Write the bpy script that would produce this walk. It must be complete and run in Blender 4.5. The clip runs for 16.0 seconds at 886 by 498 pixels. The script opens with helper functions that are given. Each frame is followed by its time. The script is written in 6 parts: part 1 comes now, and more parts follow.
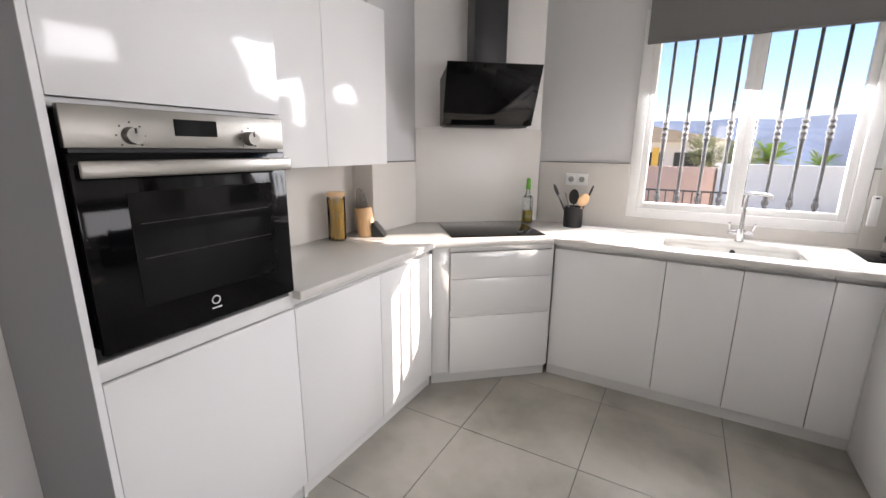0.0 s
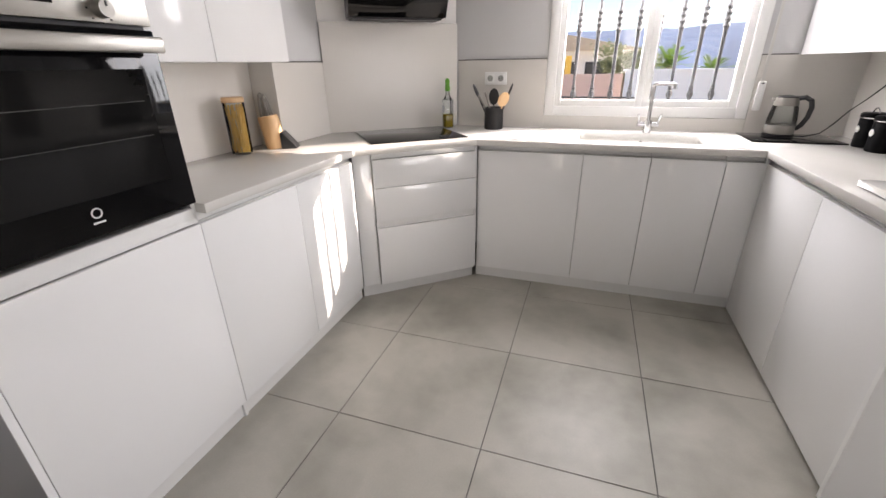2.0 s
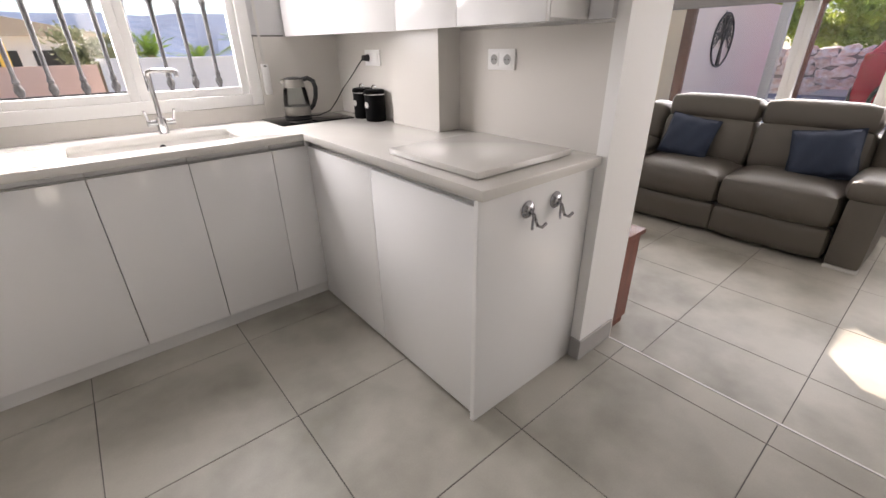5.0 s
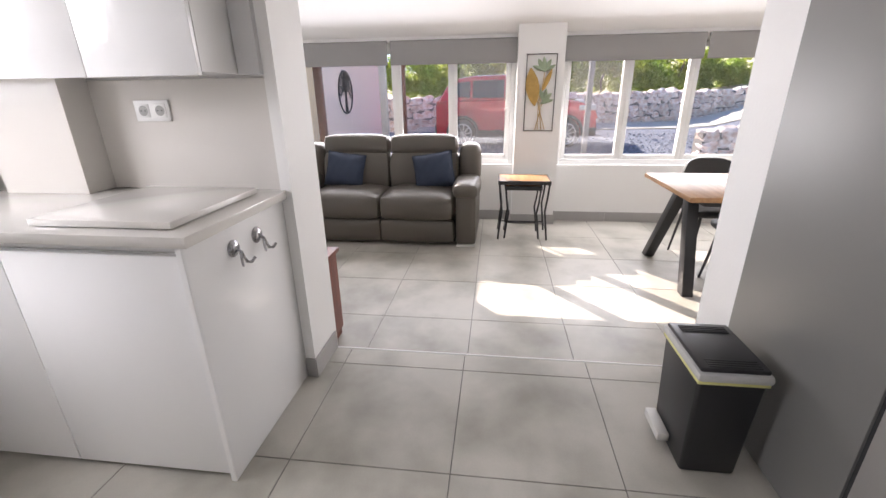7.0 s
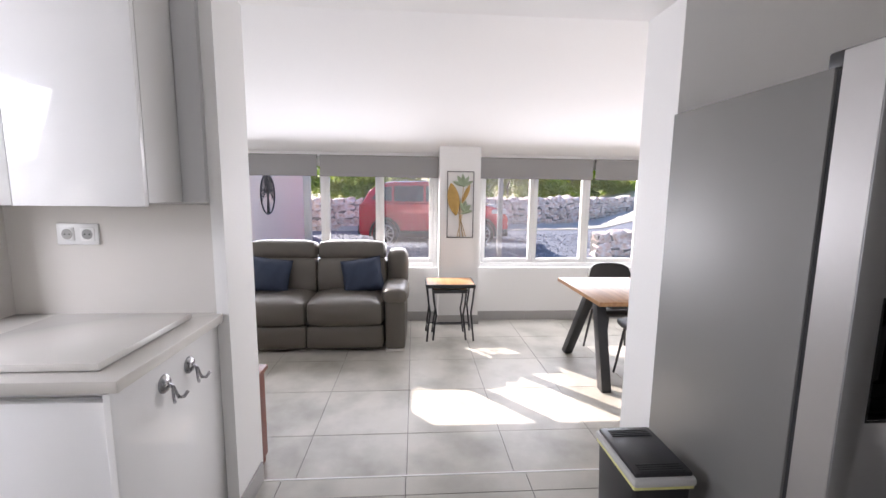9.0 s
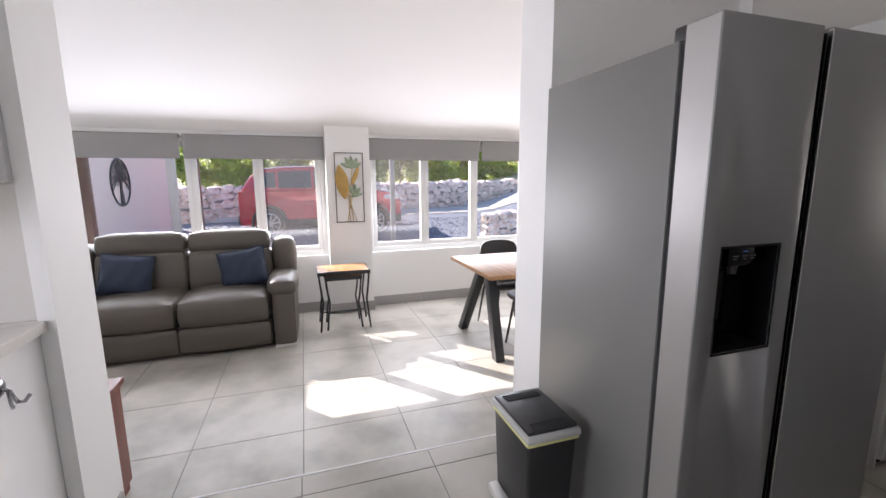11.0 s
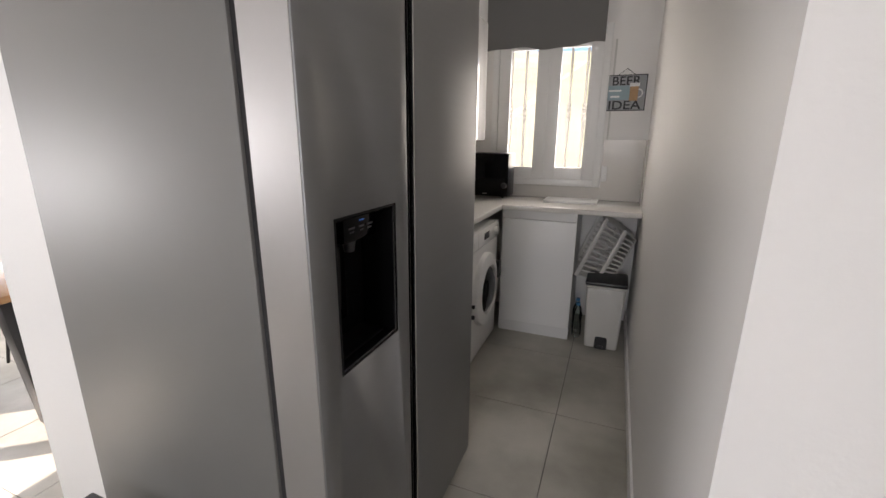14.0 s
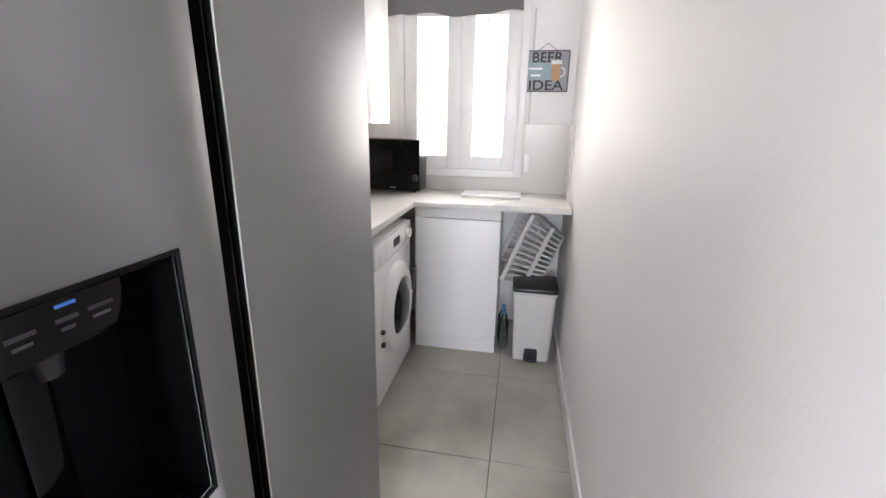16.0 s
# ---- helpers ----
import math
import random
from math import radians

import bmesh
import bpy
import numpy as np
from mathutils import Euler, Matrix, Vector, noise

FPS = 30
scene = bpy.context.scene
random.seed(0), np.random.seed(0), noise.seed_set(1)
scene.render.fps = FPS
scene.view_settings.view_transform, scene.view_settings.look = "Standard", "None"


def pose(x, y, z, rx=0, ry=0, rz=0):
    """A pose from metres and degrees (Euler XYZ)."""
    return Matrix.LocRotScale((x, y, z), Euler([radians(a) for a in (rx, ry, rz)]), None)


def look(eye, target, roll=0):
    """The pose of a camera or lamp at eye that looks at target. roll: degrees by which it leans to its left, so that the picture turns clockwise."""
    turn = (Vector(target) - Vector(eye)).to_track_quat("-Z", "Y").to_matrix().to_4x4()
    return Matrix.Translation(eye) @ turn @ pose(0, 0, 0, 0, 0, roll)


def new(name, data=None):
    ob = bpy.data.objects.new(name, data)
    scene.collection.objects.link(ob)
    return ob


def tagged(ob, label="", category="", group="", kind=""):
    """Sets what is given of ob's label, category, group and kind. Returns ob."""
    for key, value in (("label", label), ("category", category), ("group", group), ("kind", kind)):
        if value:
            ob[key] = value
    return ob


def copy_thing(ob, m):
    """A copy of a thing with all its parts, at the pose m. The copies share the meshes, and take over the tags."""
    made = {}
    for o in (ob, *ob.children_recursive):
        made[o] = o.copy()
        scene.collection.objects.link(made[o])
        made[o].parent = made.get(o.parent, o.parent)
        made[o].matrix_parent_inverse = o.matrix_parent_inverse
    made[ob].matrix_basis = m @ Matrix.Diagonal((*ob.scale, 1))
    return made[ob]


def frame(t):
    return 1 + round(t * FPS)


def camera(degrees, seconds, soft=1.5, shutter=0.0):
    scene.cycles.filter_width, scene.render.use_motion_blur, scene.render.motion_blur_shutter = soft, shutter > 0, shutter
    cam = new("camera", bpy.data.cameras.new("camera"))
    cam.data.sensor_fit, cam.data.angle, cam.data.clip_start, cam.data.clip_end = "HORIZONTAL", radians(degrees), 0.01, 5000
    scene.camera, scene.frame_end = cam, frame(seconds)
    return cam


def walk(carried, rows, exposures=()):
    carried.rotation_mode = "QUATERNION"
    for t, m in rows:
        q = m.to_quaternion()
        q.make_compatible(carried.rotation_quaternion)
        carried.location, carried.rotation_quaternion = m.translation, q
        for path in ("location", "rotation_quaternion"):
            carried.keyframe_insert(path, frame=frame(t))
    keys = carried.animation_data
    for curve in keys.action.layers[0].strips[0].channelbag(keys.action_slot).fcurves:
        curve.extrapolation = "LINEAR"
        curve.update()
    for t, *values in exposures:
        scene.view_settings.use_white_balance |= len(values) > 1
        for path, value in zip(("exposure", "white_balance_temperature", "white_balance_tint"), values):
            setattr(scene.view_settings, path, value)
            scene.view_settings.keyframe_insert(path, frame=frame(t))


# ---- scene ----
cam = camera(92.9, 16.0)
PATH = [
    (0, (0.26, -1.736, 1.423), (-0.695, -0.041, 0.959), 0.5),
    (0.5, (0.265, -1.737, 1.378), (-0.62, -0.042, 0.794), -0.0),
    (1, (0.26, -1.732, 1.344), (-0.541, -0.036, 0.65), -0.3),
    (1.5, (0.262, -1.721, 1.319), (-0.45, -0.016, 0.554), -0.8),
    (2, (0.246, -1.715, 1.31), (-0.346, 0.02, 0.509), -0.9),
    (2.5, (0.209, -1.682, 1.313), (-0.217, 0.094, 0.498), -1.1),
    (3, (0.154, -1.615, 1.306), (-0.048, 0.198, 0.486), -1.2),
    (3.5, (0.15, -1.562, 1.285), (0.242, 0.26, 0.466), -0.9),
    (4, (0.209, -1.467, 1.279), (0.638, 0.299, 0.443), -0.8),
    (4.5, (0.281, -1.367, 1.266), (1.073, 0.266, 0.427), -0.7),
    (5, (0.279, -1.275, 1.27), (1.429, 0.114, 0.405), -0.9),
    (5.2, (0.268, -1.241, 1.281), (1.539, 0.029, 0.403), -1.0),
    (7.3, (0.058, -1.333, 1.271), (1.953, -1.201, 0.647), -0.3),
    (7.5, (0.047, -1.325, 1.299), (1.961, -1.244, 0.727), 0.1),
    (8, (0.04, -1.289, 1.35), (1.995, -1.289, 0.93), 0.2),
    (8.2, (0.034, -1.273, 1.379), (2.0, -1.298, 1.013), 0.6),
    (10.3, (-0.001, -1.227, 1.398), (1.957, -1.562, 1.165), -0.6),
    (10.5, (0.009, -1.236, 1.369), (1.952, -1.64, 1.119), -0.1),
    (11, (0.076, -1.279, 1.344), (1.95, -1.894, 1.015), -0.3),
    (11.5, (0.183, -1.363, 1.325), (1.937, -2.246, 0.945), -0.2),
    (12, (0.267, -1.439, 1.315), (1.838, -2.606, 0.9), -0.1),
    (12.5, (0.353, -1.494, 1.316), (1.685, -2.919, 0.873), -0.2),
    (13, (0.429, -1.523, 1.315), (1.516, -3.135, 0.847), -0.2),
    (13.5, (0.449, -1.594, 1.304), (1.328, -3.321, 0.809), 0.2),
    (14, (0.447, -1.728, 1.298), (1.173, -3.523, 0.795), 0.4),
    (14.5, (0.437, -1.849, 1.296), (1.051, -3.68, 0.775), 0.7),
    (15, (0.465, -1.957, 1.288), (0.97, -3.817, 0.751), 0.9),
    (15.5, (0.53, -2.097, 1.288), (0.935, -3.978, 0.742), 1.1),
    (16, (0.554, -2.198, 1.287), (0.893, -4.088, 0.727), 1.0),
]
walk(cam, [(t, look(eye, target, roll)) for t, eye, target, roll in PATH],
     exposures=[(0, 1.45, 6950, 18), (2.5, 1.46, 7150, 19), (3.5, 1.3, 7300, 19), (5.2, 1.32, 7250, 20), (7.5, 1.6, 6750, 20), (10.5, 1.5, 6550, 20), (11.5, 1.6, 6550, 19), (12.5, 1.55, 6550, 18), (14, 1.65, 7000, 18), (14.5, 1.8, 7000, 18), (15, 2.0, 6950, 18), (15.5, 2.6, 6750, 18), (16, 3.0, 6450, 18)])

# ---- world and sun ----
SUN_TRAVEL = Vector((-0.776, -0.622, -0.575)).normalized()
world = bpy.data.worlds.new("sky")
scene.world = world
world.use_nodes = True
wn, wl = world.node_tree.nodes, world.node_tree.links
sky = wn.new("ShaderNodeTexSky")
sky.sky_type, sky.sun_disc = "NISHITA", False
sky.dust_density, sky.ozone_density = 0.0, 4.0
sky.sun_elevation = math.asin(-SUN_TRAVEL.z)
sky.sun_rotation = math.atan2(-SUN_TRAVEL.x, -SUN_TRAVEL.y)
wl.new(sky.outputs[0], wn["Background"].inputs[0])
wn["Background"].inputs[1].default_value = 0.085
sun = new("sun", bpy.data.lights.new("sun", "SUN"))
sun.data.energy, sun.data.angle, sun.data.color = 5.0, radians(0.3), (1.0, 0.93, 0.84)
sun.matrix_basis = look((0, 0, 0), SUN_TRAVEL)


def window_light(name, m, w, h, power, colour=(0.9, 0.95, 1.0)):
    """Daylight entering through a window opening."""
    lamp = new(name, bpy.data.lights.new(name, "AREA"))
    lamp.data.shape, lamp.data.size, lamp.data.size_y = "RECTANGLE", w, h
    lamp.data.energy, lamp.data.color = power, colour
    lamp.matrix_basis = m
    return lamp


window_light("daylight_kitchen", look((0.53, 1.47, 1.6), (0.53, 0, 0.35)), 1.0, 0.9, 21)
window_light("daylight_living_a", look((5.0, -0.17, 1.13), (0, -0.17, -0.2)), 2.45, 0.84, 24)
window_light("daylight_living_b", look((5.0, -3.42, 1.13), (0, -3.42, -0.2)), 2.8, 0.84, 24)
window_light("daylight_utility", look((0.94, -5.03, 1.45), (0.94, 0, 1.2)), 0.65, 0.83, 4, (1.0, 0.97, 0.9))

# ---- materials ----


def material(name, colour, rough=0.5, metal=0.0, vary=0.04, scale=3.0, bump=0.0, bump_scale=60.0, coat=0.0, per_object=0.0, rough_vary=0.0, stretch=None, second=None, mix_scale=1.2, island=False, spec=0.5, placed=False, see_through=0.0, soft_patch=False):
    """A surface with variation at two scales, and fine relief."""
    m = bpy.data.materials.new(name)
    m.use_nodes = True
    n, l = m.node_tree.nodes, m.node_tree.links
    b = n["Principled BSDF"]
    b.inputs["Roughness"].default_value, b.inputs["Metallic"].default_value = rough, metal
    b.inputs["Coat Weight"].default_value = coat
    b.inputs["Specular IOR Level"].default_value = spec
    co = n.new("ShaderNodeTexCoord")
    mp = n.new("ShaderNodeMapping")
    mp.inputs["Scale"].default_value = stretch or (1, 1, 1)
    l.new(n.new("ShaderNodeNewGeometry").outputs["Position"] if placed else co.outputs["Object"], mp.inputs["Vector"])
    big = n.new("ShaderNodeTexNoise")
    big.inputs["Scale"].default_value, big.inputs["Detail"].default_value = scale, 5
    fine = n.new("ShaderNodeTexNoise")
    fine.inputs["Scale"].default_value, fine.inputs["Detail"].default_value = bump_scale, 3
    l.new(mp.outputs[0], big.inputs["Vector"])
    l.new(mp.outputs[0], fine.inputs["Vector"])
    base = n.new("ShaderNodeMix")
    base.data_type = "RGBA"
    base.inputs["A"].default_value = (*colour, 1)
    base.inputs["B"].default_value = (*(second or colour), 1)
    ramp = n.new("ShaderNodeMapRange")
    ramp.inputs["From Min"].default_value, ramp.inputs["From Max"].default_value = (0.42, 0.72) if soft_patch else (0.38, 0.62)
    patch = n.new("ShaderNodeTexNoise")
    patch.inputs["Scale"].default_value, patch.inputs["Detail"].default_value = mix_scale, 4.0 if soft_patch else 6
    l.new(mp.outputs[0], patch.inputs["Vector"])
    l.new(patch.outputs[0], ramp.inputs["Value"])
    l.new(ramp.outputs[0], base.inputs["Factor"])
    hsv = n.new("ShaderNodeHueSaturation")
    l.new(base.outputs["Result"], hsv.inputs["Color"])
    add = n.new("ShaderNodeMath")
    add.operation = "MULTIPLY_ADD"
    l.new(big.outputs[0], add.inputs[0])
    add.inputs[1].default_value, add.inputs[2].default_value = 2 * vary, 1 - vary
    add2 = n.new("ShaderNodeMath")
    add2.operation = "MULTIPLY_ADD"
    l.new(fine.outputs[0], add2.inputs[0])
    add2.inputs[1].default_value = vary
    l.new(add.outputs[0], add2.inputs[2])
    last = add2
    if per_object:
        src = n.new("ShaderNodeNewGeometry").outputs["Random Per Island"] if island else n.new("ShaderNodeObjectInfo").outputs["Random"]
        add3 = n.new("ShaderNodeMath")
        add3.operation = "MULTIPLY_ADD"
        l.new(src, add3.inputs[0])
        add3.inputs[1].default_value = per_object
        l.new(last.outputs[0], add3.inputs[2])
        last = add3
    l.new(last.outputs[0], hsv.inputs["Value"])
    l.new(hsv.outputs[0], b.inputs["Base Color"])
    if see_through:
        tl, mixer = n.new("ShaderNodeBsdfTranslucent"), n.new("ShaderNodeMixShader")
        l.new(hsv.outputs[0], tl.inputs[0])
        mixer.inputs[0].default_value = see_through
        l.new(b.outputs[0], mixer.inputs[1])
        l.new(tl.outputs[0], mixer.inputs[2])
        l.new(mixer.outputs[0], n["Material Output"].inputs[0])
    if rough_vary:
        rr = n.new("ShaderNodeMath")
        rr.operation = "MULTIPLY_ADD"
        l.new(big.outputs[0], rr.inputs[0])
        rr.inputs[1].default_value, rr.inputs[2].default_value = 2 * rough_vary, rough - rough_vary
        l.new(rr.outputs[0], b.inputs["Roughness"])
    if bump:
        bp = n.new("ShaderNodeBump")
        bp.inputs["Strength"].default_value, bp.inputs["Distance"].default_value = 1.0, bump
        l.new(fine.outputs[0], bp.inputs["Height"])
        l.new(bp.outputs[0], b.inputs["Normal"])
    return m


def glass(name, tint=(1, 1, 1), rough=0.0, alpha=0.12):
    """Thin clear pane: mostly see-through, with a gloss that grows at grazing angles."""
    m = bpy.data.materials.new(name)
    m.use_nodes = True
    n, l = m.node_tree.nodes, m.node_tree.links
    n.remove(n["Principled BSDF"])
    tr, gl, mx, lw = n.new("ShaderNodeBsdfTransparent"), n.new("ShaderNodeBsdfGlossy"), n.new("ShaderNodeMixShader"), n.new("ShaderNodeFresnel")
    tr.inputs[0].default_value = (*tint, 1)
    gl.inputs["Roughness"].default_value = rough
    lw.inputs["IOR"].default_value = 1.45
    l.new(lw.outputs[0], mx.inputs[0])
    l.new(tr.outputs[0], mx.inputs[1])
    l.new(gl.outputs[0], mx.inputs[2])
    l.new(mx.outputs[0], n["Material Output"].inputs[0])
    return m


def wood(name, dark, light, rough=0.45, along=(1, 14, 14)):
    return material(name, dark, rough, vary=0.12, scale=3, bump=0.0006, bump_scale=18, second=light, mix_scale=2.2, stretch=along)


WALL = material("wall_paint", (0.84, 0.825, 0.805), 0.62, vary=0.02, scale=1.4, bump=0.0006, bump_scale=90)
WALL_WHITE = material("white_wall_paint", (0.84, 0.835, 0.82), 0.6, vary=0.02, scale=1.1, bump=0.0007, bump_scale=80)
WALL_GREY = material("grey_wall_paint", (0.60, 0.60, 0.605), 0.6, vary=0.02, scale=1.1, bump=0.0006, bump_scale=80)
CEILING = material("ceiling_paint", (0.84, 0.835, 0.825), 0.7, vary=0.02, scale=1.0, bump=0.0006, bump_scale=70)
GLOSS = material("gloss_white_lacquer", (0.87, 0.872, 0.872), 0.10, vary=0.008, scale=0.8, coat=0.2)
CARCASS = material("white_melamine", (0.74, 0.74, 0.73), 0.35, vary=0.01)
PROFILE = material("satin_white_profile", (0.82, 0.82, 0.81), 0.4, vary=0.02)
QUARTZ = material("white_quartz", (0.72, 0.70, 0.665), 0.10, vary=0.015, scale=9, bump_scale=240)
SPLASH = material("polished_white_splashback", (0.66, 0.635, 0.60), 0.2, vary=0.015, scale=2, bump_scale=200, spec=0.3)
TILE = material("grey_cement_tile", (0.405, 0.388, 0.345), 0.42, vary=0.14, scale=5, placed=True, bump=0.00012, bump_scale=140, per_object=0.06, second=(0.225, 0.216, 0.182), mix_scale=2.3, rough_vary=0.03, soft_patch=True)
GROUT = material("dark_grout", (0.13, 0.125, 0.12), 0.9, vary=0.1, scale=30)
SKIRT = material("skirting_tile", (0.35, 0.34, 0.33), 0.35, vary=0.08, scale=5, per_object=0.05)
STEEL = material("brushed_steel", (0.33, 0.315, 0.29), 0.36, 1.0, vary=0.03, scale=3, bump=0.0001, bump_scale=90, stretch=(1, 1, 40))
FRIDGE = material("dark_brushed_steel", (0.29, 0.29, 0.295), 0.5, 0.9, vary=0.03, scale=2, bump=0.00006, bump_scale=60, stretch=(1, 1, 40))
FRIDGE_SIDE = material("grey_coated_steel", (0.215, 0.211, 0.205), 0.5, 0.4, vary=0.02, scale=2)
CHROME = material("chrome", (0.60, 0.60, 0.61), 0.10, 1.0, vary=0.01)
BLACK_GLASS = material("black_glass", (0.003, 0.003, 0.0035), 0.05, vary=0.0, spec=0.18)
BLACK = material("black_plastic", (0.014, 0.014, 0.016), 0.38, vary=0.08, bump=0.0001, bump_scale=300)
MATT_BLACK = material("matt_black_plastic_and_gap_shade", (0.003, 0.003, 0.0035), 0.5, vary=0.05, spec=0.07)
BLACK_METAL = material("black_painted_metal", (0.018, 0.018, 0.02), 0.42, vary=0.08, scale=8)
# Dark for seals and marks; also paints shade into gaps and openings.
DARK = material("dark_trim_and_gap_shade", (0.02, 0.02, 0.022), 0.7, vary=0.05)
WHITE_PLASTIC = material("white_plastic", (0.80, 0.80, 0.79), 0.28, vary=0.01)
GREY_PLASTIC = material("pale_grey_plastic", (0.60, 0.59, 0.56), 0.42, vary=0.02)
PVC = material("white_window_frame", (0.82, 0.82, 0.81), 0.3, vary=0.01)
GLASS = glass("window_glass", (0.97, 0.98, 0.98))
HAZY = glass("dusty_screened_glass", (0.86, 0.86, 0.86))
n, l = HAZY.node_tree.nodes, HAZY.node_tree.links
dust, veil = n.new("ShaderNodeBsdfTranslucent"), n.new("ShaderNodeMixShader")
dust.inputs[0].default_value, veil.inputs[0].default_value = (0.7, 0.7, 0.72, 1), 0.035
l.new(n["Mix Shader"].outputs[0], veil.inputs[1])
l.new(dust.outputs[0], veil.inputs[2])
l.new(veil.outputs[0], n["Material Output"].inputs[0])
CLEAR = glass("clear_glass", (0.9, 0.93, 0.92))
BLIND = material("grey_blind_fabric", (0.16, 0.158, 0.155), 0.85, vary=0.06, scale=4, bump=0.0003, bump_scale=500)
BLIND_PALE = material("pale_grey_blind_fabric", (0.30, 0.295, 0.29), 0.85, vary=0.05, scale=4, bump=0.0003, bump_scale=500)
IRON = material("wrought_iron", (0.045, 0.043, 0.045), 0.5, 0.4, vary=0.15, scale=20, bump=0.0006, bump_scale=120)
LEATHER = material("taupe_leather", (0.092, 0.081, 0.067), 0.42, vary=0.08, scale=5, bump=0.0008, bump_scale=260)
CUSHION = material("navy_velvet", (0.022, 0.033, 0.06), 0.8, vary=0.25, scale=9, bump=0.0006, bump_scale=300)
OAK = wood("oak_top", (0.29, 0.145, 0.058), (0.385, 0.205, 0.088))
REDWOOD = wood("dark_red_wood", (0.12, 0.035, 0.022), (0.17, 0.05, 0.03), along=(14, 14, 1))
BEECH = wood("beech", (0.62, 0.38, 0.19), (0.70, 0.46, 0.25), along=(8, 8, 1))
GOLD = material("gold_leaf_metal", (0.42, 0.27, 0.09), 0.42, 0.7, vary=0.25, scale=30)
GREEN_METAL = material("verdigris_leaf", (0.26, 0.32, 0.22), 0.5, 0.3, vary=0.3, scale=25)

# ---- building helpers ----
ROOTS = {}


def box(bm, x0, x1, y0, y1, z0, z1, bev=0.0, seg=2, m=None):
    """Adds a box with softened edges to bm."""
    g = bmesh.ops.create_cube(bm, size=1.0, matrix=(m or Matrix()) @ Matrix.Translation(((x0 + x1) / 2, (y0 + y1) / 2, (z0 + z1) / 2)) @ Matrix.Diagonal((x1 - x0, y1 - y0, z1 - z0, 1)))
    if bev:
        edges = list({e for v in g["verts"] for e in v.link_edges})
        bmesh.ops.bevel(bm, geom=edges, offset=bev, segments=seg, profile=0.5, affect="EDGES")
    return bm


def cyl(bm, a, b, r, r2=None, n=16, cap=True):
    """Adds a round bar from a to b."""
    a, b = Vector(a), Vector(b)
    d = b - a
    m = Matrix.Translation((a + b) / 2) @ d.to_track_quat("Z", "Y").to_matrix().to_4x4()
    bmesh.ops.create_cone(bm, cap_ends=cap, segments=n, radius1=r, radius2=r if r2 is None else r2, depth=d.length, matrix=m)
    return bm


def lathe(bm, profile, n=24, m=None):
    """Adds a turned body round z from (radius, height) pairs."""
    m = m or Matrix()
    rings = []
    for r, z in profile:
        rings.append([bm.verts.new(m @ Vector((max(r, 1e-5) * math.cos(2 * math.pi * i / n), max(r, 1e-5) * math.sin(2 * math.pi * i / n), z))) for i in range(n)])
    for p, q in zip(rings, rings[1:]):
        for i in range(n):
            bm.faces.new((p[i], p[(i + 1) % n], q[(i + 1) % n], q[i]))
    bm.faces.new(rings[0][::-1])
    bm.faces.new(rings[-1])
    return bm


def prism(bm, pts, z0, z1, bev=0.0, m=None):
    """Adds an upright prism over a plan outline."""
    m = m or Matrix()
    lo = [bm.verts.new(m @ Vector((x, y, z0))) for x, y in pts]
    hi = [bm.verts.new(m @ Vector((x, y, z1))) for x, y in pts]
    faces = [bm.faces.new(lo[::-1]), bm.faces.new(hi)]
    for i in range(len(pts)):
        k = (i + 1) % len(pts)
        faces.append(bm.faces.new((lo[i], lo[k], hi[k], hi[i])))
    bmesh.ops.recalc_face_normals(bm, faces=faces)
    if bev:
        bmesh.ops.bevel(bm, geom=list({e for f in faces for e in f.edges}), offset=bev, segments=2, profile=0.5, affect="EDGES")
    return bm


def tube(bm, pts, r, n=8):
    """Adds a bent round tube through the points."""
    pts = [Vector(p) for p in pts]
    rings = []
    for i, p in enumerate(pts):
        d = (pts[min(i + 1, len(pts) - 1)] - pts[max(i - 1, 0)]).normalized()
        q = d.to_track_quat("Z", "Y")
        rings.append([bm.verts.new(p + q @ Vector((r * math.cos(2 * math.pi * k / n), r * math.sin(2 * math.pi * k / n), 0))) for k in range(n)])
    for a, b in zip(rings, rings[1:]):
        best = min(range(n), key=lambda s: (a[0].co - b[s].co).length)
        for k in range(n):
            bm.faces.new((a[k], a[(k + 1) % n], b[(k + 1 + best) % n], b[(k + best) % n]))
    bm.faces.new(rings[0][::-1])
    bm.faces.new(rings[-1])
    return bm


def arc(c, r, a0, a1, n, u=(1, 0, 0), v=(0, 0, 1)):
    c, u, v = Vector(c), Vector(u), Vector(v)
    return [c + r * (math.cos(radians(a0 + (a1 - a0) * i / n)) * u + math.sin(radians(a0 + (a1 - a0) * i / n)) * v) for i in range(n + 1)]


def finish(name, bm, mat, smooth=True):
    me = bpy.data.meshes.new(name)
    bmesh.ops.recalc_face_normals(bm, faces=bm.faces)
    bm.to_mesh(me)
    bm.free()
    me.materials.append(mat)
    if smooth:
        me.set_sharp_from_angle(angle=radians(35))
        me.polygons.foreach_set("use_smooth", [True] * len(me.polygons))
    ob = new(name, me)
    return ob


def thing(name, label, category, at=(0, 0, 0), turn=0.0, group="", world=True, kind=""):
    """An Empty at the base of a thing. world: its parts are given in the world's coordinates."""
    ob = new(name)
    ob.empty_display_size = 0.1
    m = pose(*at, 0, 0, turn)
    ob.matrix_basis = m
    ROOTS[ob.name] = m.inverted() if world else Matrix()
    return tagged(ob, label, category, group, kind)


def part(name, bm, mat, parent, label="", smooth=True):
    inv = ROOTS[parent.name]
    bm.transform(inv)
    ob = finish(name, bm, mat, smooth)
    ob.parent = parent
    ROOTS[ob.name] = inv
    if label:
        ob["label"] = label
    return ob


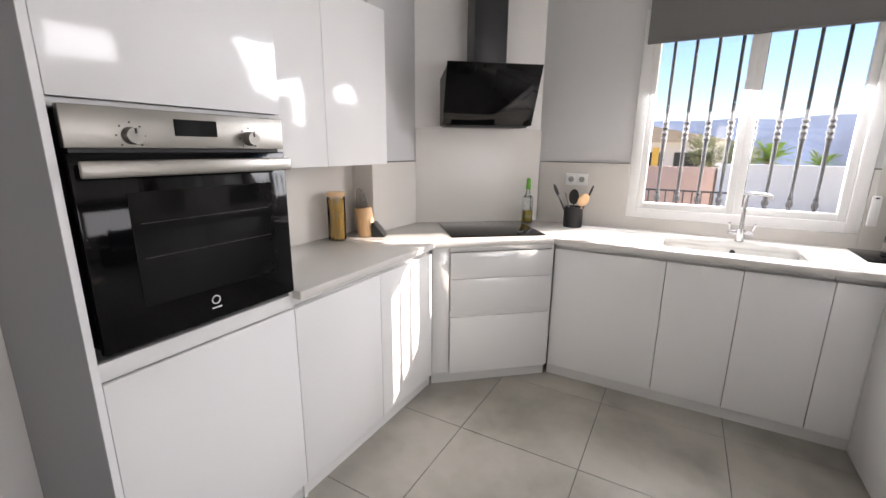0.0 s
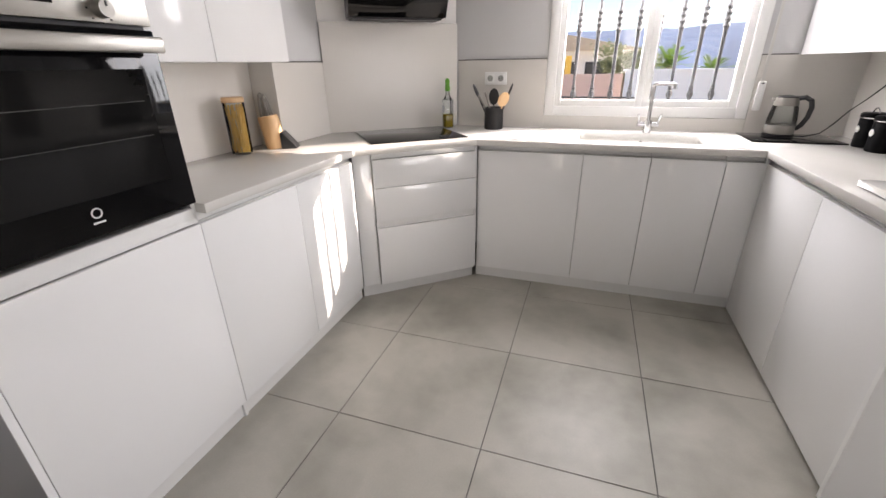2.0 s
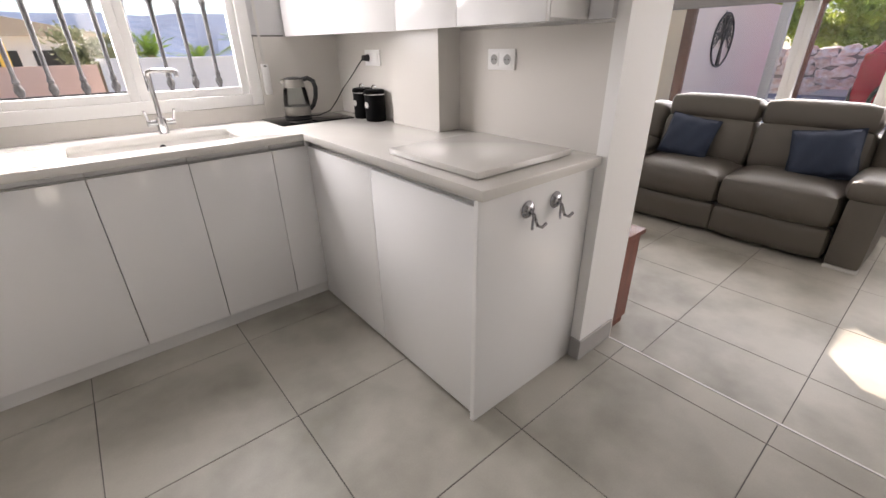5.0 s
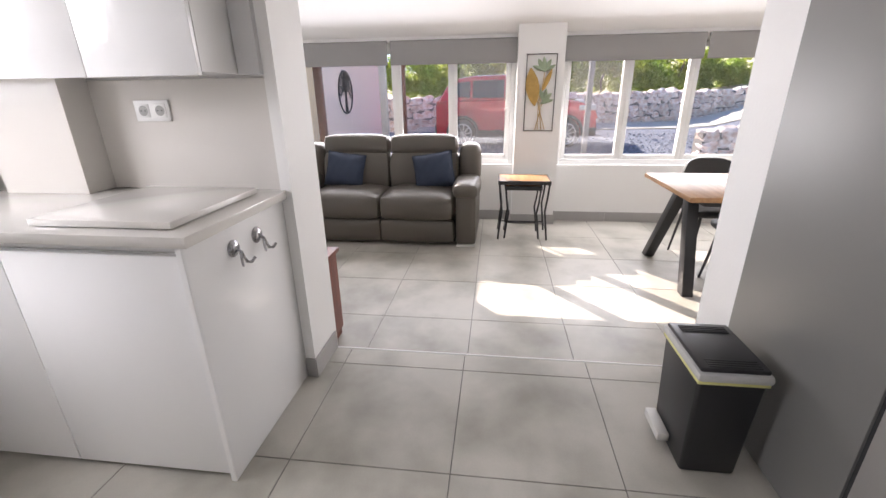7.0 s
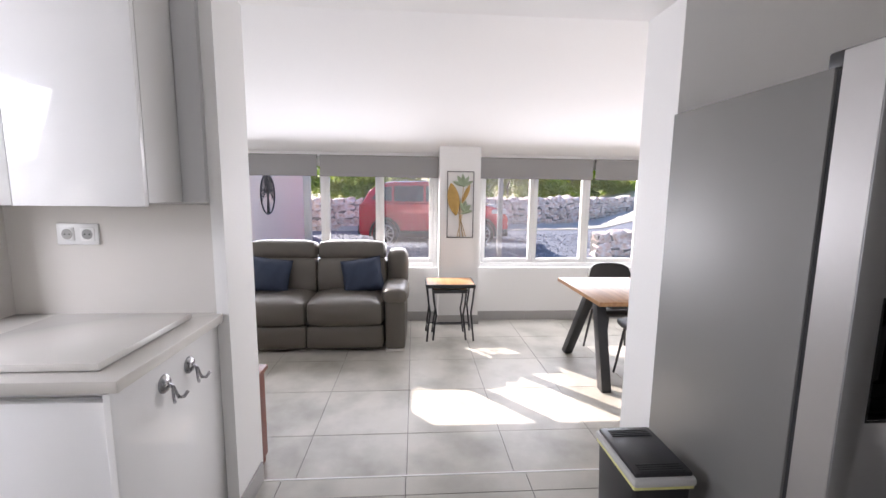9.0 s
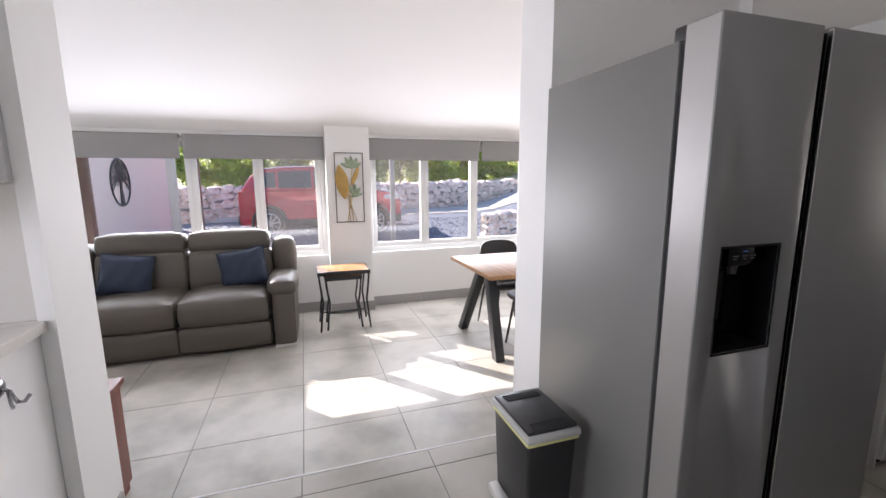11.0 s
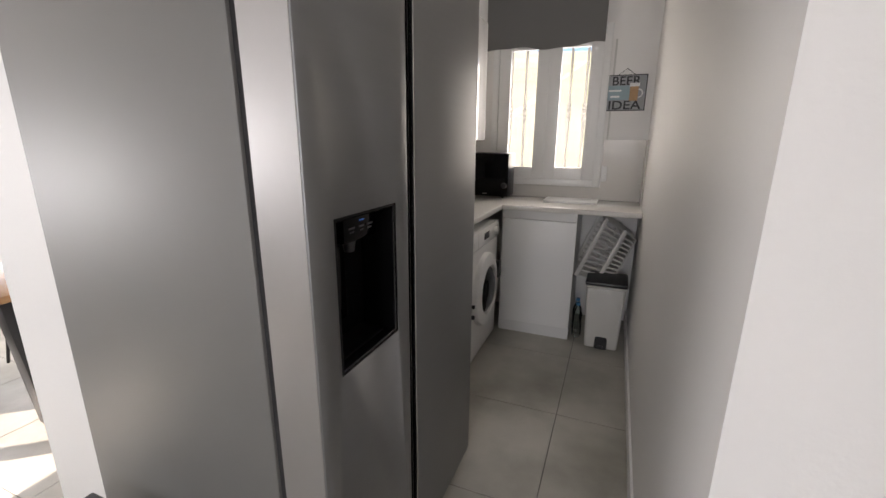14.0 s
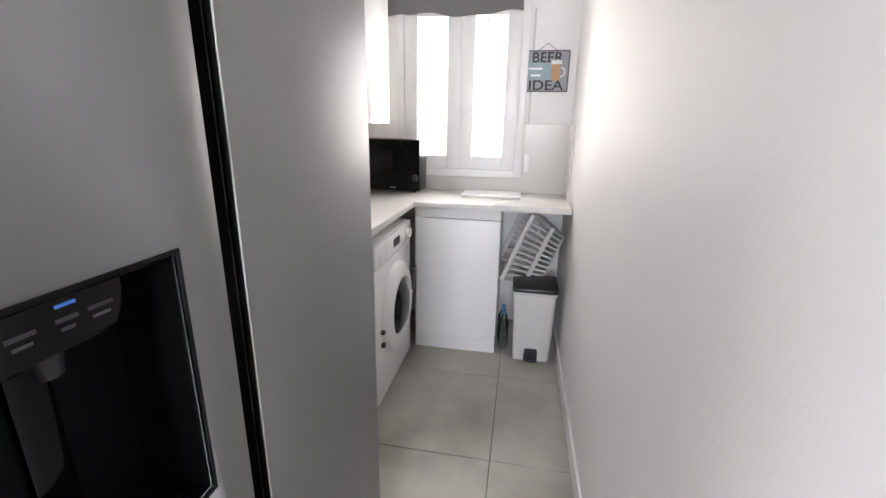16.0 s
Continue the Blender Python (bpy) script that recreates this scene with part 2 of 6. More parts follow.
def structure(name, bm, mat, label, category="wall", smooth=False):
    ob = finish(name, bm, mat, smooth)
    ROOTS[ob.name] = Matrix()
    return tagged(ob, label, category, kind="structure")


def B(x0, x1, y0, y1, z0, z1, bev=0.0, seg=2):
    return box(bmesh.new(), x0, x1, y0, y1, z0, z1, bev, seg)


def C(a, b, r, r2=None, n=16):
    return cyl(bmesh.new(), a, b, r, r2, n)

# ---- the plan ----
WT, WB = 0.908, 0.874          # worktop top and underside
NY = 1.33                     # north wall of the kitchen
WX = -1.53                    # west wall
EX = 1.705                    # east wall behind the worktop
H = 2.6                       # kitchen ceiling
LX = 4.99                     # window wall of the living room
FZ = -0.156                   # living room floor, one step down
SX0 = 1.938                   # edge of the step


def wall_x(name, x0, x1, y0, y1, z0, z1, holes, mat, label):
    """A wall along x with openings (a, b, low, high)."""
    bm, at = bmesh.new(), x0
    for a, b, lo, hi in holes:
        if a > at:
            box(bm, at, a, y0, y1, z0, z1)
        if lo > z0:
            box(bm, a, b, y0, y1, z0, lo)
        if hi < z1:
            box(bm, a, b, y0, y1, hi, z1)
        at = b
    if at < x1:
        box(bm, at, x1, y0, y1, z0, z1)
    return structure(name, bm, mat, label)


def wall_y(name, x0, x1, y0, y1, z0, z1, holes, mat, label):
    bm, at = bmesh.new(), y0
    for a, b, lo, hi in holes:
        if a > at:
            box(bm, x0, x1, at, a, z0, z1)
        if lo > z0:
            box(bm, x0, x1, a, b, z0, lo)
        if hi < z1:
            box(bm, x0, x1, a, b, hi, z1)
        at = b
    if at < y1:
        box(bm, x0, x1, at, y1, z0, z1)
    return structure(name, bm, mat, label)


KW = (-0.03, 1.10, 1.02, 2.25)        # kitchen window opening
UW = (0.553, 1.348, 0.98, 2.035)         # utility window opening
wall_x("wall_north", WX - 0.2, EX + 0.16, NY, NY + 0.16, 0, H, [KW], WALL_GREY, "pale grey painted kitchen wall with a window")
wall_y("wall_west", WX - 0.2, WX, -2.54, NY, 0, H, [], WALL, "pale grey painted wall behind the kitchen units")
wall_y("wall_east_kitchen", EX, 1.96, -0.46, NY, FZ, H, [], WALL_WHITE, "painted wall between kitchen and living room")
structure("wall_pier", B(1.685, 1.962, -0.507, -0.46, FZ, H), WALL_WHITE, "white painted end of the dividing wall")
structure("wall_lintel", B(1.685, 1.96, -2.29, -0.507, 2.165, H), WALL, "painted lintel over the wide opening")
wall_y("wall_east_fridge", 1.69, 1.96, -3.3, -2.29, FZ, H, [], WALL_WHITE, "painted wall behind the fridge")
wall_y("wall_east_utility", 1.626, 1.96, -5.16, -3.3, FZ, H, [], WALL_WHITE, "painted wall behind the washing machine")
wall_x("wall_south_kitchen", WX, 0.136, -2.54, -2.34, 0, H, [], WALL, "cream painted wall beside the passage")
wall_y("wall_passage", 0.136, 0.275, -4.93, -2.34, 0, H, [], WALL, "painted wall along the narrow utility passage")
wall_x("wall_south_utility", 0.136, 1.626, -5.16, -4.93, 0, H, [UW], WALL, "painted utility wall with a window")
structure("ceiling", B(WX - 0.2, 1.96, -5.16, NY + 0.16, H, H + 0.12), CEILING, "white painted kitchen ceiling", "ceiling")
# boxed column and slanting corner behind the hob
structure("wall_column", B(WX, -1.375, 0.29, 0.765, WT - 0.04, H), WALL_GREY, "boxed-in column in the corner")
bm = prism(bmesh.new(), [(WX, 0.765), (-1.375, 0.765), (-0.675, NY), (WX, NY)], WT - 0.04, H)
structure("wall_corner", bm, WALL, "slanting wall across the kitchen corner")
# living room, one step lower
LN, LS = 1.488, -5.87         # its north and south walls
wall_y("wall_living_east", LX, LX + 0.22, LS, LN, FZ, 2.074, [(-4.98, -1.991, 0.491, 1.784), (-1.523, 1.209, 0.491, 1.784)], WALL_WHITE, "white wall with a long row of windows")
structure("wall_living_pier", B(LX - 0.165, LX, -1.991, -1.523, FZ, 2.0), WALL_WHITE, "white pier between the windows")
wall_x("wall_living_north", 1.96, LX + 0.22, LN, LN + 0.16, FZ, 3.2, [], WALL_WHITE, "white living room wall")
wall_x("wall_living_south", 1.96, LX + 0.22, LS - 0.2, LS, FZ, 3.2, [], WALL_WHITE, "white living room wall")
structure("wall_living_upper", B(1.9, 1.962, LS, LN, H, 3.24), WALL_WHITE, "white wall above the opening")
structure("wall_living_west", B(1.80, 1.958, LS, -5.16, FZ, H), WALL_WHITE, "white living room wall")
structure("wall_living_corner", B(1.80, 1.958, NY + 0.16, LN, FZ, H), WALL_WHITE, "white living room wall")
bm = bmesh.new()
prism(bm, [(LX + 0.22, 1.745), (1.9, 3.10), (1.9, 3.22), (LX + 0.22, 1.86)], LS - 0.2, LN + 0.16, m=Matrix(((1, 0, 0, 0), (0, 0, 1, 0), (0, 1, 0, 0), (0, 0, 0, 1))))
structure("ceiling_living", bm, CEILING, "white sloping ceiling of the sunroom", "ceiling")

# floor: grout bed with tiles laid on it
floor = structure("floor", B(WX - 0.2, SX0 - 0.012, -5.16, NY + 0.16, -0.3, -0.003), GROUT, "large grey cement-look floor tiles", "floor")
floor_low = structure("floor_living", B(SX0 - 0.012, LX + 0.2, LS - 0.2, LN + 0.16, -0.42, FZ - 0.003), GROUT, "large grey cement-look tiles of the lower floor", "floor")
structure("step_riser", B(SX0 - 0.012, SX0, -2.29, -0.507, FZ - 0.003, -0.010), TILE, "tiled riser of the single step down", "step")


def tiles(bed, z, x0, x1, y0, y1, ox, oy, size=0.6, gap=0.0035):
    """Tiles of a grid with its crossing at (ox, oy), cut to the room and laid on a bed."""
    made = {}
    i0, i1 = math.floor((x0 - ox) / size), math.ceil((x1 - ox) / size)
    j0, j1 = math.floor((y0 - oy) / size), math.ceil((y1 - oy) / size)
    for i in range(i0, i1):
        for j in range(j0, j1):
            a, b = max(x0, ox + i * size + gap / 2), min(x1, ox + (i + 1) * size - gap / 2)
            c, d = max(y0, oy + j * size + gap / 2), min(y1, oy + (j + 1) * size - gap / 2)
            if b - a < 0.01 or d - c < 0.01:
                continue
            key = (round(b - a, 3), round(d - c, 3))
            if key not in made:
                tb = box(bmesh.new(), -(b - a) / 2, (b - a) / 2, -(d - c) / 2, (d - c) / 2, -0.009, 0.0, 0.0012, 1)
                me = bpy.data.meshes.new("tile")
                tb.to_mesh(me)
                tb.free()
                me.materials.append(TILE)
                made[key] = me
            ob = new("tile", made[key])
            ob.location = ((a + b) / 2, (c + d) / 2, z)
            ob.parent = bed


STRIP = material("threshold_strip", (0.75, 0.75, 0.74), 0.35, vary=0.03)
structure("threshold", B(SX0 - 0.0075, SX0 + 0.002, -2.29, -0.507, -0.01, 0.0015), STRIP, "thin pale metal nosing on the step", "threshold")

# skirting
for name, args in {
    "baseboard_pier": (1.675, 1.936, -0.517, -0.507, 0, 0.10),
    "baseboard_pier_side": (1.675, 1.685, -0.507, -0.463, 0, 0.10),
    "baseboard_passage": (0.275, 0.285, -4.93, -2.33, 0, 0.08),
    "baseboard_cream": (WX, 0.275, -2.34, -2.33, 0, 0.08),
    "baseboard_living_pier": (LX - 0.176, LX - 0.165, -2.002, -1.512, FZ, FZ + 0.11),
    "baseboard_living_pier_side": (LX - 0.165, LX - 0.011, -2.002, -1.991, FZ, FZ + 0.11),
    "baseboard_living_recess": (LX - 0.011, LX, -1.512, LN, FZ, FZ + 0.11),
}.items():
    structure(name, B(*args, 0.0015, 1), SKIRT if "passage" not in name and "cream" not in name else WALL, "skirting along the wall foot", "skirting")
for k in range(6):
    structure("baseboard_living", B(LX - 0.011, LX, -2.597 - 0.6 * k, -2.0 - 0.6 * k if k else -2.0, FZ, FZ + 0.11, 0.0015, 1), SKIRT, "grey tile skirting below the windows", "skirting")


def window(name, axis, at, a, b, lo, hi, mullions, label, frame_w=0.055, depth=0.06, face=1, sash=0.04, screens=()):
    """A window with its frame, sashes and panes. axis 'x': it runs along x at y=at."""
    w = thing(name, label, "window", ((a + b) / 2, at, lo) if axis == "x" else (at, (a + b) / 2, lo), kind="structure")

    def bar(u0, u1, z0, z1, d0, d1, bev=0.004):
        return B(u0, u1, at + d0, at + d1, z0, z1, bev) if axis == "x" else B(at + d0, at + d1, u0, u1, z0, z1, bev)

    bm = bmesh.new()
    f = frame_w
    for args in ((a, a + f, lo, hi), (b - f, b, lo, hi), (a + f, b - f, lo, lo + f), (a + f, b - f, hi - f, hi)):
        u0, u1, z0, z1 = args
        if axis == "x":
            box(bm, u0, u1, at, at + depth, z0, z1, 0.004)
        else:
            box(bm, at, at + depth, u0, u1, z0, z1, 0.004)
    part("window_frame", bm, PVC, w)
    edges = [a + f] + mullions + [b - f]
    for k, (p, q) in enumerate(zip(edges, edges[1:])):
        bm = bmesh.new()
        s, off = sash, 0.012 + 0.004 * (k % 2)
        for u0, u1, z0, z1 in ((p, p + s, lo + f, hi - f), (q - s, q, lo + f, hi - f), (p + s, q - s, lo + f, lo + f + s), (p + s, q - s, hi - f - s, hi - f)):
            if axis == "x":
                box(bm, u0, u1, at + off, at + depth - 0.012, z0, z1, 0.004)
            else:
                box(bm, at + off, at + depth - 0.012, u0, u1, z0, z1, 0.004)
        sh = part("sash", bm, PVC, w)
        g = bar(p + s, q - s, lo + f + s, hi - f - s, depth / 2, depth / 2 + 0.004, 0)
        pane = part("pane", g, HAZY if (axis == "y" and k in screens) else GLASS, sh)
        pane.visible_shadow = False
    return w


def blind(name_at, axis, at, a, b, z0, z1, mat, label, sag=0.0):
    """A roller blind partly let down, with its tube and bottom bar."""
    t = thing("roller_blind", label, "blind", ((a + b) / 2, at, z0) if axis == "x" else (at, (a + b) / 2, z0), group=name_at)
    n = 24
    bm = bmesh.new()
    rows = []
    for s in (0, 0.0025):
        lo_v, hi_v = [], []
        for i in range(n + 1):
            u = a + (b - a) * i / n
            wob = sag * (math.sin(i * 0.9) * 0.4 + math.sin(i * 0.37 + 1))
            for z, lst in ((z0 + 0.018 + wob, lo_v), (z1 - 0.02, hi_v)):
                lst.append(bm.verts.new((u, at + s, z) if axis == "x" else (at + s, u, z)))
        rows.append((lo_v, hi_v))
    for lo_v, hi_v in rows:
        for i in range(n):
            bm.faces.new((lo_v[i], lo_v[i + 1], hi_v[i + 1], hi_v[i]))
    (la, ha), (lb, hb) = rows
    for i in range(n):
        bm.faces.new((la[i], la[i + 1], lb[i + 1], lb[i]))
    part("fabric", bm, mat, t)
    if axis == "x":
        part("tube", C((a, at + 0.02, z1 - 0.02), (b, at + 0.02, z1 - 0.02), 0.02), mat, t)
        if not sag:
            part("bottom_bar", B(a, b, at - 0.005, at + 0.008, z0, z0 + 0.02, 0.003), mat, t)
    else:
        part("tube", C((at + 0.02, a, z1 - 0.02), (at + 0.02, b, z1 - 0.02), 0.02), mat, t)
        part("bottom_bar", B(at - 0.005, at + 0.008, a, b, z0, z0 + 0.02, 0.003), mat, t)
    return t


window("window_1", "x", NY - 0.012, KW[0] - 0.025, KW[1] + 0.02, 0.99, 2.25, [0.54], "white sliding kitchen window with two panes", 0.06, 0.07)
blind("kitchen window", "x", NY - 0.05, -0.03, 1.13, 2.045, 2.5, BLIND, "dark grey roller blind rolled up over the kitchen window")
window("window_2", "x", -4.958, UW[0], UW[1], UW[2], UW[3], [0.95], "white casement utility window", 0.046, 0.056, sash=0.082)
blind("utility window", "x", -4.9, 0.6, 1.40, 1.896, 2.31, BLIND, "dark grey roller blind with a wavy hem over the utility window", 0.012)
window("window_3", "y", LX + 0.055, -1.523, 1.209, 0.491, 1.784, [-0.832, -0.196], "white sliding living room window over the sofa", 0.056, 0.09, sash=0.05, screens=(0,))
window("window_4", "y", LX + 0.055, -4.98, -1.991, 0.491, 1.784, [-4.03, -3.33, -2.683], "white sliding living room window by the table", 0.056, 0.09, sash=0.05, screens=(3,))
for a, b in ((-1.517, -0.168), (-0.135, 1.209), (-3.352, -2.002), (-4.87, -3.385)):
    blind("living windows", "y", LX - 0.04, a, b, 1.556, 1.80, BLIND_PALE, "pale grey roller blind half rolled up at the sunroom window")

# ---- kitchen units ----


def door(name, x0, x1, y0, y1, z0, z1, parent, label="", mat=None):
    return part(name, B(x0, x1, y0, y1, z0, z1, 0.002), mat or GLOSS, parent, label)


GREY_PANEL = material("grey_side_panel", (0.26, 0.26, 0.27), 0.4, vary=0.04, scale=1.5)
FX = -0.93                    # face of the west run
tall = thing("oven_cabinet", "tall gloss white cabinet housing the built-in oven", "cabinet", (-1.23, -1.035, 0))
bm = bmesh.new()
box(bm, WX, FX - 0.022, -0.736, -0.72, 0, 2.3, 0.001, 1)
box(bm, WX, FX - 0.022, -1.334, -0.736, 0.86, 0.885)
box(bm, WX, FX - 0.022, -1.334, -0.736, 1.505, 1.525)
box(bm, WX, FX - 0.05, -1.334, -0.736, 0, 0.08)
box(bm, WX, FX - 0.022, -1.334, -0.736, 2.28, 2.3)
part("body", bm, CARCASS, tall)
part("side_panel", B(WX, FX + 0.0, -1.353, -1.337, 0, 2.3, 0.0015, 1), GREY_PANEL, tall, "grey side panel")
part("panel_edge", B(FX - 0.004, FX + 0.0015, -1.3535, -1.3365, 0, 2.3, 0.0005, 1), GLOSS, tall, "white front edge")
door("door", FX - 0.02, FX, -1.334, -0.735, 1.527, 2.3, tall)
door("door", FX - 0.02, FX, -1.334, -0.735, 0.085, 0.842, tall)
part("grip_profile", B(FX - 0.04, FX - 0.012, -1.334, -0.735, 0.845, 0.895, 0.003), PROFILE, tall, "satin grip profile")
part("plinth", B(FX - 0.06, FX - 0.033, -1.336, -0.735, 0, 0.082), CARCASS, tall)

oven = thing("oven", "built-in black glass oven with a stainless steel control panel", "oven", (-0.95, -1.03, 0.905))
part("body", B(WX + 0.05, FX - 0.01, -1.31, -0.745, 0.905, 1.49), BLACK_METAL, oven)
part("control_panel", B(FX - 0.012, FX + 0.012, -1.323, -0.738, 1.405, 1.5, 0.003), STEEL, oven, "brushed steel control panel")
part("door_glass", B(FX - 0.012, FX + 0.012, -1.323, -0.738, 0.905, 1.395, 0.004), BLACK_GLASS, oven, "black glass oven door")
RACK = material("dim_rack_steel", (0.07, 0.07, 0.07), 0.4, 0.5, vary=0.0)
INNER = material("oven_inner_glass", (0.006, 0.006, 0.006), 0.06, vary=0.2, scale=3, spec=0.2)
part("door_window", B(FX + 0.0125, FX + 0.0145, -1.22, -0.80, 1.0, 1.30, 0.001, 1), INNER, oven, "smoked inner window")
bm = B(FX + 0.035, FX + 0.05, -1.315, -0.742, 1.338, 1.378, 0.006)
for y in (-1.28, -0.78):
    box(bm, FX + 0.008, FX + 0.04, y - 0.012, y + 0.012, 1.348, 1.368, 0.003)
part("handle", bm, STEEL, oven, "steel bar handle")
part("display", B(FX + 0.0115, FX + 0.0145, -1.086, -0.968, 1.437, 1.48, 0.001, 1), BLACK_GLASS, oven, "black clock display")
for y in (-1.19, -0.866):
    k = part("knob", C((FX + 0.012, y, 1.435), (FX + 0.038, y, 1.435), 0.021, 0.019, 28), STEEL, oven, "round steel knob")
    part("knob_mark", B(FX + 0.0375, FX + 0.04, y - 0.002, y + 0.002, 1.44, 1.452), DARK, k)
    bm = bmesh.new()
    for a in range(0, 360, 45):
        c = Vector((FX + 0.0125, y + 0.031 * math.cos(radians(a)), 1.435 + 0.031 * math.sin(radians(a))))
        box(bm, c.x - 0.001, c.x + 0.001, c.y - 0.002, c.y + 0.002, c.z - 0.002, c.z + 0.002)
    part("dial_mark", bm, DARK, oven)
MARK = material("pale_print", (0.75, 0.75, 0.75), 0.5, vary=0.0)
bm = bmesh.new()
tube(bm, arc((FX + 0.0135, -1.03, 0.965), 0.012, 0, 360, 20, (0, 1, 0), (0, 0, 1)), 0.0022, 5)
box(bm, FX + 0.0125, FX + 0.0138, -1.045, -1.015, 0.938, 0.943)
part("badge", bm, MARK, oven, "small pale round badge")
bm = bmesh.new()
for z in (1.13, 1.22):
    cyl(bm, (FX + 0.0155, -1.2, z), (FX + 0.0155, -0.82, z), 0.0012, n=6)
part("rack_line", bm, RACK, oven)

oven.location.z += 0.012

left = thing("base_cabinet", "gloss white handleless base cabinet beside the oven tower", "cabinet", (-1.2, -0.25, 0))
part("body", B(WX, FX - 0.022, -0.72, 0.27, 0.08, WB - 0.03), CARCASS, left)
door("door", FX - 0.02, FX, -0.732, -0.2265, 0.085, 0.842, left)
door("door", FX - 0.02, FX, -0.2235, 0.25, 0.085, 0.842, left)
part("grip_profile", B(FX - 0.05, FX - 0.028, -0.718, 0.27, 0.845, WB, 0.002), PROFILE, left, "recessed grip profile")
part("plinth", B(FX - 0.06, FX - 0.033, -0.718, 0.275, 0, 0.082), CARCASS, left)

# slanting drawer unit under the hob
P0, P1 = Vector((-0.935, 0.262, 0)), Vector((-0.375, 0.742, 0))
run = P1 - P0
ang = math.degrees(math.atan2(run.y, run.x))
L = run.length
corner = thing("drawer_unit", "slanting gloss white drawer unit under the hob", "cabinet", P0, ang, world=False)
part("body", B(0.0, L, 0.022, 0.45, 0.08, WB - 0.03), CARCASS, corner)
part("filler", B(0.0, 0.10, 0.0, 0.02, 0.085, WB - 0.004, 0.002), GLOSS, corner)
for z0, z1 in ((0.685, 0.842), (0.485, 0.682), (0.085, 0.445)):
    part("drawer_front", B(0.105, L - 0.012, -0.02, 0.0, z0, z1, 0.002), GLOSS, corner)
part("grip_profile", B(0.105, L - 0.012, 0.0, 0.022, 0.44, 0.49, 0.002), PROFILE, corner)
part("grip_profile", B(0.105, L - 0.012, 0.0, 0.022, 0.845, WB, 0.002), PROFILE, corner)
part("plinth", B(0.0, L, 0.03, 0.05, 0, 0.082), CARCASS, corner)

part("filler", B(L - 0.012, L + 0.004, -0.006, 0.02, 0.085, WB - 0.004, 0.002), GLOSS, corner)
FY = 0.755                    # face of the sink run
sinkrun = [(-0.365, 0.2325, "wide gloss white base cabinet with one door"), (0.2355, 0.5785, "gloss white base cabinet under the sink"), (0.5815, 0.9275, "gloss white base cabinet under the sink"), (0.9305, 1.096, "narrow gloss white filler panel in the corner")]
for a, b, lab in sinkrun:
    c = thing("base_cabinet", lab, "cabinet", ((a + b) / 2, 0.95, 0), group="sink run cabinets")
    part("body", B(a, b, FY + 0.022, NY, 0.08, WB - 0.03), CARCASS, c)
    door("door", a, b, FY, FY + 0.02, 0.078, 0.842, c)
    part("grip_profile", B(a, b, FY + 0.03, FY + 0.05, 0.845, WB, 0.002), PROFILE, c)
part("corner_post", B(1.0965, 1.112, FY + 0.003, FY + 0.02, 0.078, WB - 0.004, 0.001, 1), GLOSS, c)
structure("plinth", B(-0.375, 1.14, 0.788, 0.808, 0, 0.077), CARCASS, "white plinth under the sink run", "plinth")

RX = 1.10                     # face of the east run
for a, b, lab in ((0.164, 0.752, "gloss white base cabinet below the kettle"), (-0.44, 0.161, "gloss white base cabinet at the end of the run")):
    c = thing("base_cabinet", lab, "cabinet", (1.4, (a + b) / 2, 0), group="end run cabinets")
    part("body", B(RX + 0.022, EX - 0.01, a, b, 0.08, WB - 0.03), CARCASS, c)
    door("door", RX, RX + 0.02, a, b, 0.02, 0.842, c)
    part("grip_profile", B(RX + 0.028, RX + 0.05, a, b, 0.845, WB, 0.002), PROFILE, c)
    part("plinth", B(RX + 0.03, RX + 0.05, a, b, 0, 0.078), CARCASS, c)
endp = thing("end_panel", "gloss white end panel with two coat hooks", "panel", (1.4, -0.45, 0))
part("panel", B(RX - 0.008, EX - 0.002, -0.459, -0.441, 0, WB - 0.004, 0.002), GLOSS, endp)
part("edge_band", B(RX - 0.012, RX - 0.0085, -0.4595, -0.4405, 0, WB - 0.004, 0.001, 1), PROFILE, endp, "satin white edge band")

# worktop: one continuous slab with the sink hollow
front = [(-0.912, -0.718), (-0.912, 0.25), (-0.366, 0.724), (1.08, 0.724), (1.08, -0.485), (1.684, -0.485), (1.684, -0.462), (EX - 0.001, -0.462), (EX - 0.001, NY - 0.001), (-0.674, NY - 0.001), (-1.376, 0.763), (-1.376, 0.288), (WX + 0.001, 0.288), (WX + 0.001, -0.718)]
SK = (0.20, 0.86, 0.85, 1.16)   # sink hollow
bm = prism(bmesh.new(), front, WB, WT, 0.003)
worktop = finish("worktop", bm, QUARTZ)
ROOTS[worktop.name] = Matrix()
tagged(worktop, "continuous polished white quartz worktop round three sides", "worktop")
cut = finish("sink_cutter", B(SK[0], SK[1], SK[2], SK[3], WT - 0.2, WT + 0.1, 0.04, 4), QUARTZ)
md = worktop.modifiers.new("sink", "BOOLEAN")
md.object, md.solver = cut, "EXACT"
dg = bpy.context.evaluated_depsgraph_get()
me = bpy.data.meshes.new_from_object(worktop.evaluated_get(dg))
worktop.modifiers.clear()
worktop.data = me
bpy.data.objects.remove(cut)
sink = thing("sink", "white undermounted sink set in the worktop", "sink", (0.53, 0.95, 0.72))
bm = bmesh.new()
x0, x1, y0, y1 = SK
zt, zb, th = WB + 0.002, WT - 0.16, 0.012
box(bm, x0 - th, x1 + th, y0 - th, y1 + th, zb - th, zb, 0.0)
for args in ((x0 - th, x0, y0 - th, y1 + th), (x1, x1 + th, y0 - th, y1 + th), (x0, x1, y0 - th, y0), (x0, x1, y1, y1 + th)):
    box(bm, *args, zb, zt)
